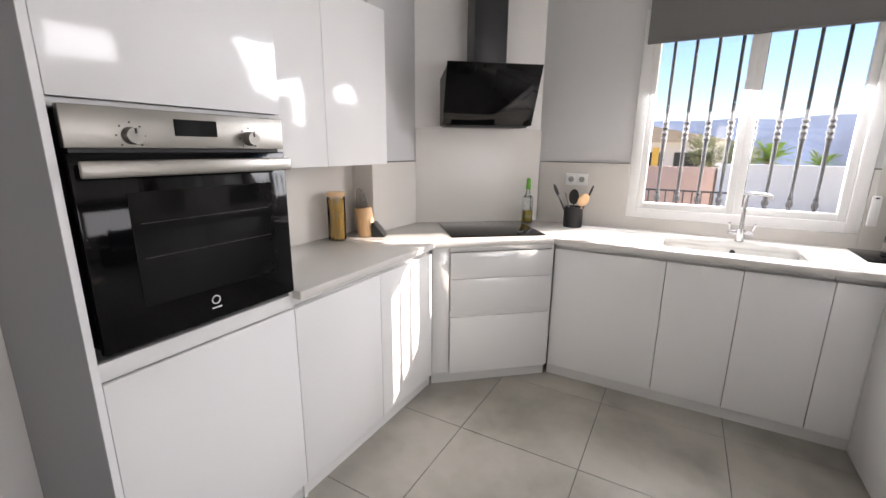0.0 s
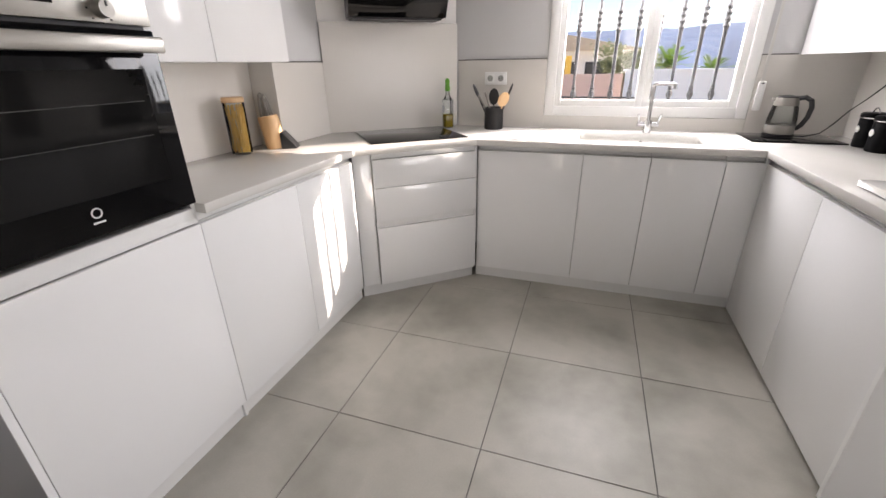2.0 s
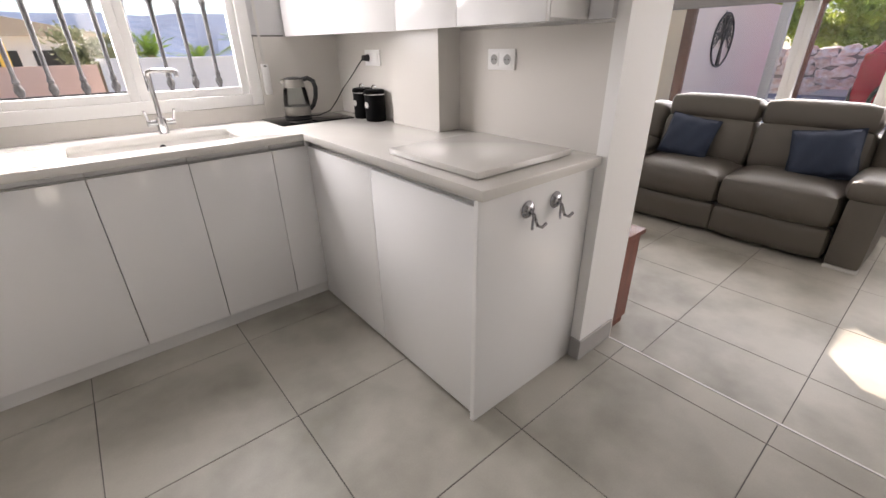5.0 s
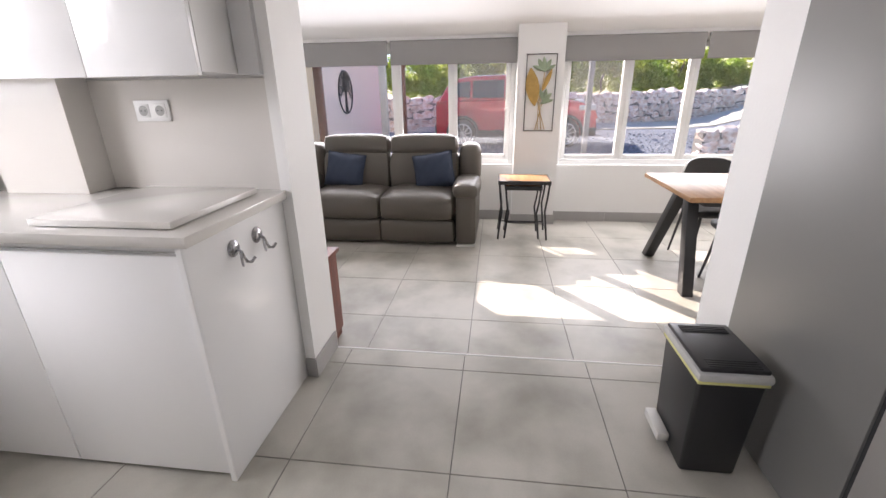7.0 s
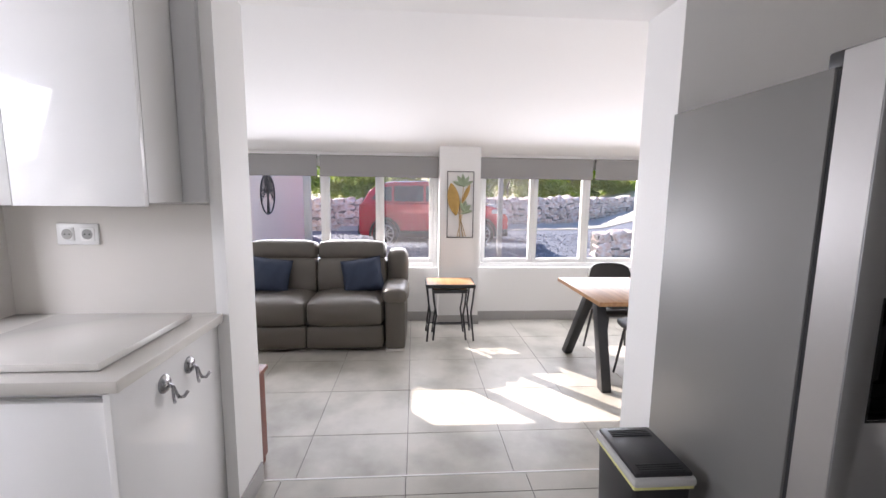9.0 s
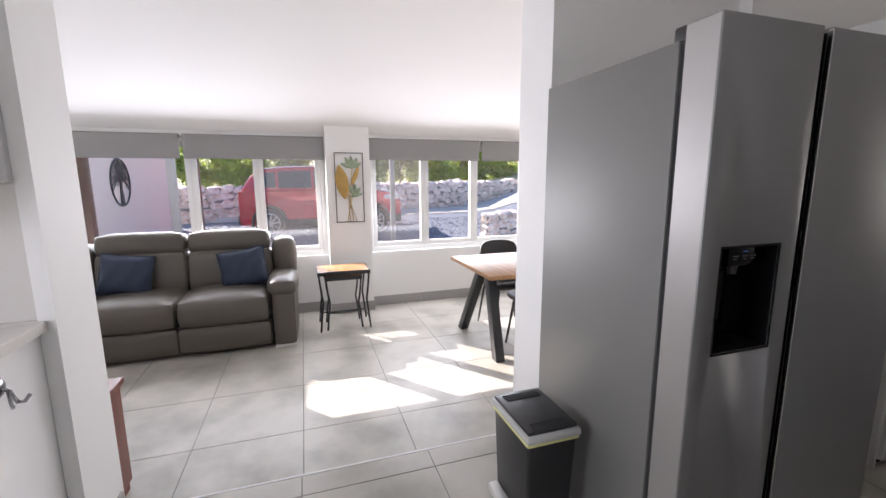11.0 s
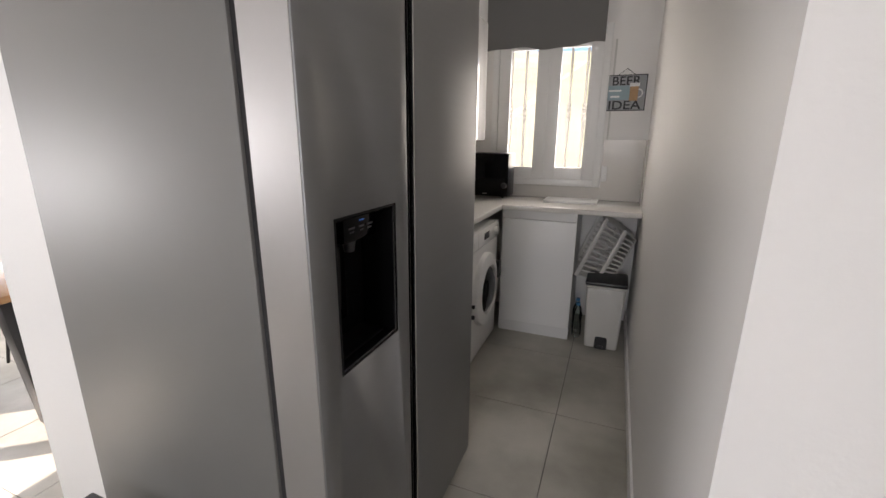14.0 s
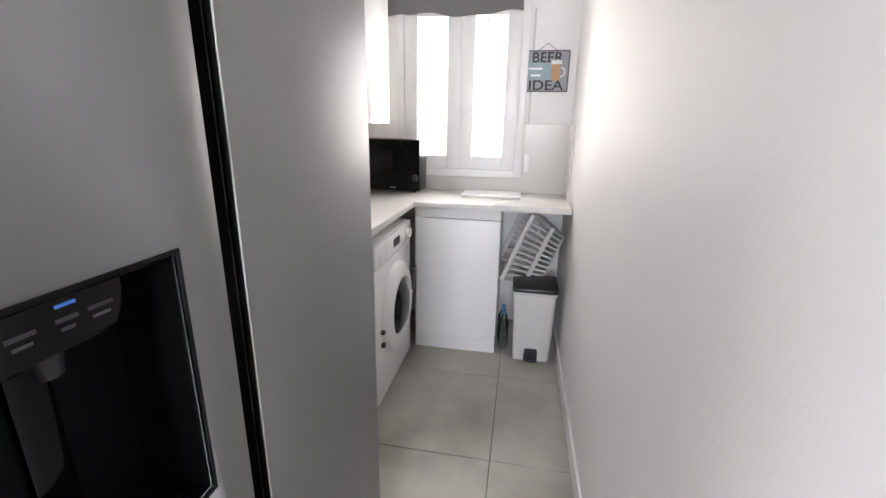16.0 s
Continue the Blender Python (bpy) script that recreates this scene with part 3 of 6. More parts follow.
part("bowl", bm, QUARTZ, sink)
part("drain", C((0.53, 0.95, zb), (0.53, 0.95, zb + 0.006), 0.04, n=24), CHROME, sink)
part("overflow", C((0.555, SK[3] - 0.004, WT - 0.055), (0.555, SK[3] + 0.004, WT - 0.055), 0.014), BLACK, sink)

faucet = thing("kitchen_faucet", "chrome mixer tap with a tall slanting spout and two levers", "faucet", (0.585, 1.22, WT))
part("base", C((0.585, 1.22, WT), (0.585, 1.22, WT + 0.075), 0.024, 0.022, 24), CHROME, faucet)
bm = tube(bmesh.new(), [(0.585, 1.22, WT + 0.05), (0.585, 1.22, WT + 0.16), (0.585, 1.218, WT + 0.25), (0.585, 1.21, WT + 0.275), (0.60, 1.19, WT + 0.283), (0.675, 1.135, WT + 0.282), (0.684, 1.127, WT + 0.276), (0.686, 1.124, WT + 0.258)], 0.011, 12)
part("spout", bm, CHROME, faucet)
for s in (-1, 1):
    lv = bmesh.new()
    cyl(lv, (0.585 + 0.02 * s, 1.22, WT + 0.05), (0.585 + 0.06 * s, 1.215, WT + 0.052), 0.015, n=16)
    cyl(lv, (0.585 + 0.05 * s, 1.215, WT + 0.052), (0.585 + 0.062 * s, 1.19, WT + 0.11), 0.006, n=10)
    part("lever", lv, CHROME, faucet)

# splashbacks
SZ = 1.335
for name, bmx in {
    "splashback_north": B(-0.655, KW[0] - 0.026, NY - 0.012, NY, WT, SZ, 0.001, 1),
    "splashback_sill": B(KW[0] - 0.026, KW[1] + 0.021, NY - 0.012, NY, WT, 0.989, 0.001, 1),
    "splashback_north_end": B(KW[1] + 0.022, EX - 0.012, NY - 0.012, NY, WT, SZ, 0.001, 1),
    "splashback_west": B(WX, WX + 0.012, -0.718, 0.278, WT, SZ, 0.001, 1),
    "splashback_column": B(WX + 0.012, -1.375, 0.278, 0.29, WT, SZ, 0.001, 1),
    "splashback_column_side": B(-1.375, -1.363, 0.278, 0.755, WT, SZ, 0.001, 1),
    "splashback_east": B(EX - 0.012, EX, -0.459, NY, WT, SZ + 0.0, 0.001, 1),
}.items():
    structure(name, bmx, SPLASH, "polished off-white splashback slab", "splashback", True)
# Dark strips put the joint and its gap shadow into one colour.
JOINT = material("grey_joint_and_shadow", (0.16, 0.155, 0.15), 0.6, vary=0.06, scale=20)
for args in ((-0.655, KW[0] - 0.026, NY - 0.015, NY, SZ, SZ + 0.007), (KW[1] + 0.022, 1.29, NY - 0.015, NY, SZ, SZ + 0.007), (WX + 0.02, -1.372, 0.2755, 0.29, SZ, SZ + 0.007), (-1.375, -1.3605, 0.2905, 0.752, SZ, SZ + 0.007)):
    structure("trim_splashback", B(*args, 0.001, 1), JOINT, "dark joint and its shadow line along the top of the splashback", "trim")
Q0, Q1 = Vector((-1.375, 0.765, 0)), Vector((-0.675, NY, 0))
dq = Q1 - Q0
hobm = pose(*Q0, 0, 0, math.degrees(math.atan2(dq.y, dq.x)))
HL = dq.length
bm = box(bmesh.new(), 0.0, HL, -0.02, 0.0, WT, 1.56, 0.0015, 1, m=hobm)
structure("splashback_hob", bm, SPLASH, "tall polished splashback panel behind the hob", "splashback", True)

# column on the right-hand worktop
structure("wall_return_worktop", B(1.61, EX - 0.014, 0.672, NY - 0.013, WT, SZ + 0.01, 0.001, 1), SPLASH, "polished slab facing beside the boxed column", "splashback", True)
structure("wall_column_worktop", B(1.565, EX - 0.012, 0.29, 0.67, WT, SZ + 0.01, 0.001, 1), SPLASH, "boxed column clad in polished slab", "column", True)
slab = tagged(finish("chopping_slab", B(1.135, 1.61, -0.405, 0.065, WT + 0.004, WT + 0.026, 0.003), QUARTZ), "loose square white quartz slab lying on the worktop", "board")

hob = thing("hob", "black glass induction hob set in the corner worktop", "hob", hobm @ Vector((HL / 2, -0.31, WT)), math.degrees(math.atan2(dq.y, dq.x)), world=False)
part("glass_plate", B(-0.295, 0.295, -0.26, 0.24, 0.0, 0.006, 0.002), BLACK_GLASS, hob)

hood = thing("extractor_hood", "black slanted glass extractor hood with a square chimney", "hood", hobm @ Vector((HL / 2, 0, 1.565)), math.degrees(math.atan2(dq.y, dq.x)), world=False)
bm = prism(bmesh.new(), [(-0.03, 0.0), (-0.20, 0.0), (-0.36, 0.34), (-0.345, 0.352), (-0.03, 0.30)], -0.285, 0.285, 0.003, m=Matrix(((0, 0, 1, 0), (1, 0, 0, 0), (0, 1, 0, 0.005), (0, 0, 0, 1))))
part("body", bm, BLACK, hood)
fa, fb = Vector((0, -0.204, 0.01)), Vector((0, -0.366, 0.352))
fd = (fb - fa).normalized()
fm = Matrix.Translation(fa) @ Matrix((( 1, 0, 0, 0), (0, fd.y, -fd.z, 0), (0, fd.z, fd.y, 0), (0, 0, 0, 1)))
bm = box(bmesh.new(), -0.297, 0.297, 0.0, 0.385, -0.002, 0.008, 0.003, m=fm)
part("glass_panel", bm, BLACK_GLASS, hood, "glossy black glass front")
bm = box(bmesh.new(), -0.045, 0.03, 0.325, 0.333, -0.003, -0.0022, m=fm)
part("printed_mark", bm, GREY_PLASTIC, hood, "small pale print")
part("touch_control", lathe(bmesh.new(), [(0.011, -0.0035), (0.011, -0.002)], 20, fm @ Matrix.Translation((0.0, 0.25, 0))), MATT_BLACK, hood)
part("chimney", B(-0.105, 0.105, -0.23, -0.022, 0.30, H - 1.567, 0.003), BLACK, hood)
part("filter", B(-0.27, 0.27, -0.20, -0.05, -0.004, 0.004, 0.001, 1), BLACK_METAL, hood, "dark grease filter")

# wall cabinets
upl = thing("wall_cabinet", "gloss white wall cabinet with two doors beside the oven tower", "cabinet", (-1.38, -0.25, SZ))
part("body", B(WX, -1.245, -0.718, 0.24, SZ, 2.13), CARCASS, upl)
door("door", -1.243, -1.223, -0.718, -0.226, SZ, 2.13, upl)
door("door", -1.243, -1.223, -0.223, 0.24, SZ, 2.13, upl)
UX = 1.44
for a, b, k in ((0.033, 0.422, "over the boxed column"), (-0.372, 0.03, "by the opening")):
    c = thing("wall_cabinet", "gloss white wall cabinet " + k, "cabinet", (1.62, (a + b) / 2, SZ), group="cabinets over the worktop")
    part("body", B(UX + 0.022, EX, a, b, SZ + 0.012, 2.13), CARCASS, c)
    door("door", UX, UX + 0.02, a, b, SZ, 2.13, c)
c = thing("wall_cabinet", "gloss white corner wall cabinet over the kettle", "cabinet", (1.55, 0.85, SZ), group="cabinets over the worktop")
part("body", prism(bmesh.new(), [(UX + 0.022, 0.425), (1.322, NY - 0.014), (EX, NY - 0.014), (EX, 0.425)], SZ + 0.012, 2.13), CARCASS, c)
part("door", prism(bmesh.new(), [(UX, 0.425), (1.30, NY - 0.014), (1.32, NY - 0.014), (UX + 0.02, 0.425)], SZ, 2.13, 0.002), GLOSS, c)
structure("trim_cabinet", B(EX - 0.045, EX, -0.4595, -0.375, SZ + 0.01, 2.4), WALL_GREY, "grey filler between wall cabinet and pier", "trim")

# ---- fridge ----
GREY_PRINT = material("grey_print", (0.05, 0.05, 0.055), 0.5, vary=0.0)
fr = thing("fridge", "tall dark grey side-by-side fridge with a water dispenser", "fridge", (1.25, -2.74, 0))
F0, F1, FD = -3.16, -2.269, 0.905
part("body", B(1.03, 1.68, F0, F1, 0.03, 1.71, 0.006), FRIDGE_SIDE, fr)
part("gasket", B(1.013, 1.03, F0 + 0.01, F1 - 0.008, 0.06, 1.70), DARK, fr, "dark rubber door seal")
D = (-2.563, -2.345, 0.850, 1.153)     # dispenser recess
y0, y1, z0, z1 = -2.634, F1 + 0.0, 0.055, 1.745
freezer = part("freezer_door", B(FD, 1.012, y0, y1, z0, z1, 0.004), FRIDGE, fr)
cut = part("recess_cutter", B(FD - 0.05, 1.006, D[0], D[1], D[2], D[3]), FRIDGE, fr)
md = freezer.modifiers.new("recess", "BOOLEAN")
md.object, md.solver = cut, "EXACT"
me = bpy.data.meshes.new_from_object(freezer.evaluated_get(bpy.context.evaluated_depsgraph_get()))
freezer.modifiers.clear()
freezer.data = me
bpy.data.objects.remove(cut)
part("dispenser", B(0.995, 1.005, D[0] + 0.001, D[1] - 0.001, D[2] + 0.001, D[3] - 0.001), MATT_BLACK, freezer, "black water dispenser recess")
bm = bmesh.new()
w = 0.006
for args in ((D[0] - w, D[0], D[2] - w, D[3] + w), (D[1], D[1] + w, D[2] - w, D[3] + w), (D[0], D[1], D[2] - w, D[2]), (D[0], D[1], D[3], D[3] + w)):
    box(bm, FD - 0.0015, FD + 0.004, args[0], args[1], args[2], args[3], 0.001, 1)
part("dispenser_frame", bm, BLACK_GLASS, freezer)
for u0, u1, v0, v1 in ((D[0], D[0] + 0.003, D[2], D[3]), (D[1] - 0.003, D[1], D[2], D[3]), (D[0] + 0.003, D[1] - 0.003, D[2], D[2] + 0.002), (D[0] + 0.003, D[1] - 0.003, D[3] - 0.003, D[3])):
    part("recess_lining", B(FD + 0.004, 0.995, u0, u1, v0, v1), MATT_BLACK, freezer)
part("dispenser_head", B(0.93, 1.0, -2.5277, -2.4034, 1.0926, 1.1519, 0.008), BLACK_GLASS, freezer)
part("spout", C((0.96, -2.461, 1.10), (0.96, -2.461, 1.065), 0.016, 0.011), BLACK, freezer)
part("paddle", B(0.985, 0.995, -2.4799, -2.4416, 0.9033, 1.0732, 0.004), BLACK_GLASS, freezer)
part("drip_tray", B(0.93, 1.005, -2.542, -2.3651, 0.8528, 0.8596, 0.002), MATT_BLACK, freezer)
bm = bmesh.new()
for k, (a, b) in enumerate(((-2.508, -2.484), (-2.475, -2.456), (-2.441, -2.419))):
    box(bm, 0.9292, 0.9301, a, b, 1.121, 1.125)
    box(bm, 0.9292, 0.9301, a + 0.004, b - 0.003, 1.113, 1.116)
part("printed_marks", bm, GREY_PRINT, freezer)
LED = bpy.data.materials.new("blue_indicator")
LED.use_nodes = True
LED.node_tree.nodes["Principled BSDF"].inputs["Base Color"].default_value = (0.02, 0.1, 0.5, 1)
LED.node_tree.nodes["Principled BSDF"].inputs["Emission Color"].default_value = (0.1, 0.4, 1, 1)
LED.node_tree.nodes["Principled BSDF"].inputs["Emission Strength"].default_value = 0.03
part("indicator", B(0.929, 0.9298, -2.4751, -2.4579, 1.1344, 1.1373), LED, freezer)
# Silver edge plate, made paler to carry the living room's reflected light.
part("door_side", B(FD + 0.004, 1.009, F1, F1 + 0.0015, z0 + 0.004, z1 - 0.004), material("steel_edge_with_room_light", (0.46, 0.45, 0.445), 0.36, 0.8, vary=0.03), freezer, "brushed door edge with reflected room light in its pale colour")
part("fridge_door", B(FD, 1.012, F0, -2.668, z0, z1, 0.004), FRIDGE, fr)
# Gap filler and door edges are black to paint in the gap's shade.
part("door_gap", B(0.985, 1.011, -2.668, -2.634, z0, z1 - 0.01), MATT_BLACK, fr)
for y in (-2.6685, -2.6345):
    part("door_edge", B(FD + 0.014, 0.985, y, y + 0.0012, z0 + 0.004, z1 - 0.012), MATT_BLACK, fr, "door edge blackened with the gap's shade")
EDGE = material("polished_edge", (0.6, 0.6, 0.6), 0.2, 1.0, vary=0.02)
part("edge_trim", B(FD - 0.0012, FD + 0.012, -2.6705, -2.6665, z0 + 0.004, z1 - 0.004, 0.001, 1), EDGE, fr, "bright polished door edge")
for y in (-2.31, -3.12):
    part("hinge_cover", B(0.985, 1.065, y - 0.028, y + 0.028, 1.708, 1.752, 0.008), BLACK, fr)
for x, y in ((1.05, -2.35), (1.05, -3.13), (1.6, -2.35), (1.55, -3.13)):
    part("foot", C((x, y, 0), (x, y, 0.032), 0.02), BLACK, fr)

# swing bin by the fridge
bin_ = thing("waste_bin", "black plastic waste bin with a grey rim and ribbed lid", "bin", (1.42, -2.1, 0))


def tapered(bm, x0, x1, y0, y1, z0, z1, t, bev):
    g0 = len(bm.verts)
    box(bm, x0, x1, y0, y1, z0, z1)
    bm.verts.ensure_lookup_table()
    vs = bm.verts[g0:]
    cx, cy = (x0 + x1) / 2, (y0 + y1) / 2
    for v in vs:
        if v.co.z < (z0 + z1) / 2:
            v.co.x = cx + (v.co.x - cx) * t
            v.co.y = cy + (v.co.y - cy) * t
    bmesh.ops.bevel(bm, geom=list({e for v in vs for e in v.link_edges}), offset=bev, segments=3, profile=0.5, affect="EDGES")
    return bm


part("body", tapered(bmesh.new(), 1.2857, 1.573, -2.201, -1.994, 0, 0.40, 0.88, 0.012), BLACK, bin_)
part("rim", B(1.2713, 1.5857, -2.211, -1.984, 0.4, 0.432, 0.012), material("bin_rim", (0.45, 0.45, 0.44), 0.4, vary=0.02), bin_, "pale grey rim")
part("bag_edge", B(1.2797, 1.5773, -2.205, -1.989, 0.388, 0.401, 0.003), material("bin_liner", (0.62, 0.60, 0.25), 0.5, vary=0.1), bin_, "yellowish bag edge")
lid = part("lid", B(1.2857, 1.573, -2.201, -1.994, 0.43, 0.447, 0.006), BLACK, bin_)
for k in range(4):
    for xa in (1.312, 1.525):
        part("rib", B(xa + 0.012 * k - 0.018, xa + 0.012 * k - 0.012, -2.179, -2.019, 0.446, 0.45, 0.001, 1), BLACK, lid)
part("pedal", B(1.403, 1.5517, -2.004, -1.959, 0.03, 0.065, 0.008), GREY_PLASTIC, bin_, "grey foot pedal")

# ---- small kitchen things ----


def socket(m, kinds, label):
    """A double wall plate; kinds: 'o' socket, 'p' socket with a plug, 's' switch."""
    t = thing("wall_socket", label, "socket", (0, 0, 0), world=False, group="wall sockets")
    t.matrix_basis = m
    part("plate", B(-0.075, 0.075, -0.008, 0.0, -0.04, 0.04, 0.003), WHITE_PLASTIC, t)
    SH = BLACK
    for k, c in enumerate(kinds):
        x = -0.036 + 0.072 * k
        if c == "s":
            part("rocker", B(x - 0.024, x + 0.024, -0.012, -0.007, -0.026, 0.026, 0.002), WHITE_PLASTIC, t)
            continue
        part("surround", B(x - 0.026, x + 0.026, -0.0105, -0.007, -0.026, 0.026, 0.002), WHITE_PLASTIC, t)
        # Darker disc puts the shade of the socket hollow on a flat face.
        part("recess", C((x, -0.0108, 0), (x, -0.009, 0), 0.0195, n=24), material("socket_recess_shade", (0.33, 0.33, 0.32), 0.5, vary=0.0), t)
        bm = bmesh.new()
        for dx in (-0.0085, 0.0085):
            cyl(bm, (x + dx, -0.0115, 0), (x + dx, -0.0105, 0), 0.003, n=8)
        part("holes", bm, SH, t)
        if c == "p":
            pl = part("plug", C((x, -0.045, 0), (x, -0.0115, 0), 0.014, 0.018), BLACK, t, "black plug")
    return t


socket(pose(-0.392, NY - 0.012, 1.222), "oo", "white double socket on the splashback behind the utensils")
socket(pose(EX - 0.012, 0.03, 1.22, 0, 0, -90), "oo", "white double socket on the splashback above the slab")
socket(pose(1.61, 0.905, 1.222, 0, 0, -90), "ps", "white socket and switch with a black plug in it")

TOP = WT
jar = thing("pasta_jar", "glass storage jar of spaghetti with a cork lid", "jar", (-1.43, 0.03, TOP), world=False)
part("glass", lathe(bmesh.new(), [(0.04, 0), (0.044, 0.004), (0.045, 0.02), (0.045, 0.235), (0.043, 0.24)], 28), CLEAR, jar)
SPAG = material("spaghetti", (0.78, 0.50, 0.12), 0.5, vary=0.15, scale=30)
rng = random.Random(4)
bm = bmesh.new()
for k in range(60):
    a, r = rng.uniform(0, 6.28), 0.036 * math.sqrt(rng.random())
    a2, r2 = a + rng.uniform(-1.2, 1.2), 0.038 * math.sqrt(rng.random())
    cyl(bm, (r * math.cos(a), r * math.sin(a), 0.008), (r2 * math.cos(a2), r2 * math.sin(a2), 0.21 + rng.uniform(-0.02, 0.02)), 0.0022, n=5)
part("spaghetti", bm, SPAG, jar)
jar.scale = (1.12, 1.12, 1.05)
part("lid", lathe(bmesh.new(), [(0.043, 0.236), (0.047, 0.24), (0.047, 0.255), (0.044, 0.26)], 28), BEECH, jar, "pale cork lid")

kb = thing("knife_block", "round wooden knife block with steel-handled knives", "knife block", (-1.36, 0.21, TOP), 25, world=False)
lean = Matrix.Rotation(radians(-8), 4, "Y")
bm = lathe(bmesh.new(), [(0.05, 0), (0.052, 0.004), (0.052, 0.165), (0.049, 0.17)], 28, lean)
part("block", bm, BEECH, kb)
bm = prism(bmesh.new(), [(0.035, 0.0), (0.115, 0.0), (0.105, 0.02), (0.05, 0.085), (0.035, 0.085)], -0.045, 0.045, 0.004, m=Matrix(((1, 0, 0, 0), (0, 0, 1, 0), (0, 1, 0, 0), (0, 0, 0, 1))))
part("foot", bm, BLACK, kb, "black slanted foot")
for k, (dx, dy, h) in enumerate(((-0.025, -0.02, 0.115), (-0.02, 0.018, 0.12), (0.01, -0.03, 0.10), (0.015, 0.0, 0.11), (0.018, 0.028, 0.095))):
    hm = lean @ Matrix.Translation((dx, dy, 0.168)) @ Matrix.Rotation(radians(10 - 4 * k), 4, "Y")
    bm = box(bmesh.new(), -0.008, 0.008, -0.006, 0.006, 0, h, 0.004, m=hm)
    kn = part("knife_handle", bm, STEEL, kb)
    part("handle_inlay", box(bmesh.new(), -0.0086, 0.0086, -0.003, 0.003, 0.015, h - 0.015, 0.001, 1, m=hm), BLACK, kn)

OIL = material("olive_oil", (0.35, 0.24, 0.01), 0.15, vary=0.1)
bt = thing("oil_bottle", "square glass oil bottle with a green pourer", "bottle", (-0.69, 1.175, TOP), 40, world=False)
part("oil", B(-0.028, 0.028, -0.028, 0.028, 0.004, 0.09, 0.006), OIL, bt)
bm = B(-0.032, 0.032, -0.032, 0.032, 0, 0.19, 0.008)
lathe(bm, [(0.030, 0.185), (0.014, 0.215), (0.012, 0.245)], 16)
part("glass", bm, CLEAR, bt)
part("pourer", lathe(bmesh.new(), [(0.016, 0.24), (0.018, 0.255), (0.014, 0.285), (0.016, 0.305), (0.008, 0.32)], 16), material("green_plastic", (0.10, 0.32, 0.03), 0.35, vary=0.05), bt, "green plastic pourer")
part("label_lines", B(-0.0325, -0.032, -0.02, 0.02, 0.10, 0.15), WHITE_PLASTIC, bt)

cr = thing("utensil_holder", "matt black ribbed pot holding kitchen utensils", "utensil pot", (-0.37, 1.19, TOP), world=False)
bm = bmesh.new()
prof = [(0.058, 0), (0.062, 0.003)]
for k in range(12):
    prof += [(0.0632, 0.012 + k * 0.0105), (0.0622, 0.017 + k * 0.0105)]
prof += [(0.064, 0.14), (0.058, 0.14), (0.056, 0.01)]
lathe(bm, prof, 32)
part("pot", bm, BLACK, cr)
SIL = material("black_silicone", (0.02, 0.02, 0.021), 0.5, vary=0.05)


def blade(bm, base, tip, w, length, flat=0.008):
    """A spoon-like head at the end of a stem."""
    a, b = Vector(base), Vector(tip)
    d = (b - a).normalized()
    m = Matrix.Translation(b) @ d.to_track_quat("Z", "Y").to_matrix().to_4x4() @ Matrix.Diagonal((w, flat, length, 1))
    bmesh.ops.create_uvsphere(bm, u_segments=14, v_segments=8, radius=1, matrix=m @ Matrix.Translation((0, 0, 0.8)))


tools = [((-0.02, 0.0, 0.02), (-0.105, 0.0, 0.20), SIL, "whisk"), ((0, 0.02, 0.02), (-0.055, 0.01, 0.20), STEEL, "tongs"), ((0.01, 0, 0.02), (-0.085, -0.02, 0.185), STEEL, "tongs"),
         ((0.0, -0.02, 0.02), (0.0, -0.015, 0.165), SIL, "ladle"), ((0.02, 0.0, 0.02), (0.085, 0.01, 0.20), SIL, "spatula"), ((0.02, 0.02, 0.02), (0.06, -0.035, 0.155), BEECH, "wooden_spoon")]
for a, b, mt, nm in tools:
    bm = cyl(bmesh.new(), a, b, 0.005, n=8)
    if nm != "tongs":
        blade(bm, a, b, 0.034 if nm != "wooden_spoon" else 0.04, 0.052)
    else:
        blade(bm, a, b, 0.010, 0.02)
    part(nm, bm, mt, cr)

# kettle on its tray
tray = tagged(finish("glass_board", B(1.08, 1.50, 0.98, 1.29, TOP, TOP + 0.008, 0.002), BLACK_GLASS), "thin dark glass board under the kettle", "board")
kt = thing("electric_kettle", "glass and steel electric kettle with a black handle", "kettle", (1.25, 1.17, TOP + 0.008), -25, world=False)
part("power_base", lathe(bmesh.new(), [(0.08, 0), (0.082, 0.005), (0.082, 0.016), (0.074, 0.02)], 32), BLACK, kt)
part("steel_band", lathe(bmesh.new(), [(0.074, 0.02), (0.079, 0.023), (0.079, 0.07), (0.077, 0.073)], 32), STEEL, kt, "steel lower band")
part("glass_body", lathe(bmesh.new(), [(0.078, 0.072), (0.077, 0.10), (0.068, 0.165), (0.062, 0.185)], 32), CLEAR, kt, "clear glass body")
part("steel_collar", lathe(bmesh.new(), [(0.063, 0.183), (0.0645, 0.187), (0.058, 0.225), (0.055, 0.23)], 32), STEEL, kt)
part("lid", lathe(bmesh.new(), [(0.056, 0.229), (0.054, 0.236), (0.02, 0.242), (0.001, 0.243)], 32), BLACK, kt)
bm = prism(bmesh.new(), [(-0.075, -0.012), (-0.055, -0.02), (-0.055, 0.02), (-0.075, 0.012)], 0.205, 0.228, 0.003)
part("spout", bm, STEEL, kt)
bm = tube(bmesh.new(), [(0.05, 0, 0.225), (0.085, 0, 0.232), (0.115, 0, 0.215), (0.125, 0, 0.175), (0.118, 0, 0.12), (0.10, 0, 0.075), (0.075, 0, 0.05)], 0.014, 10)
part("handle", bm, BLACK, kt)
pl = Vector((1.568, 0.941, 1.222))
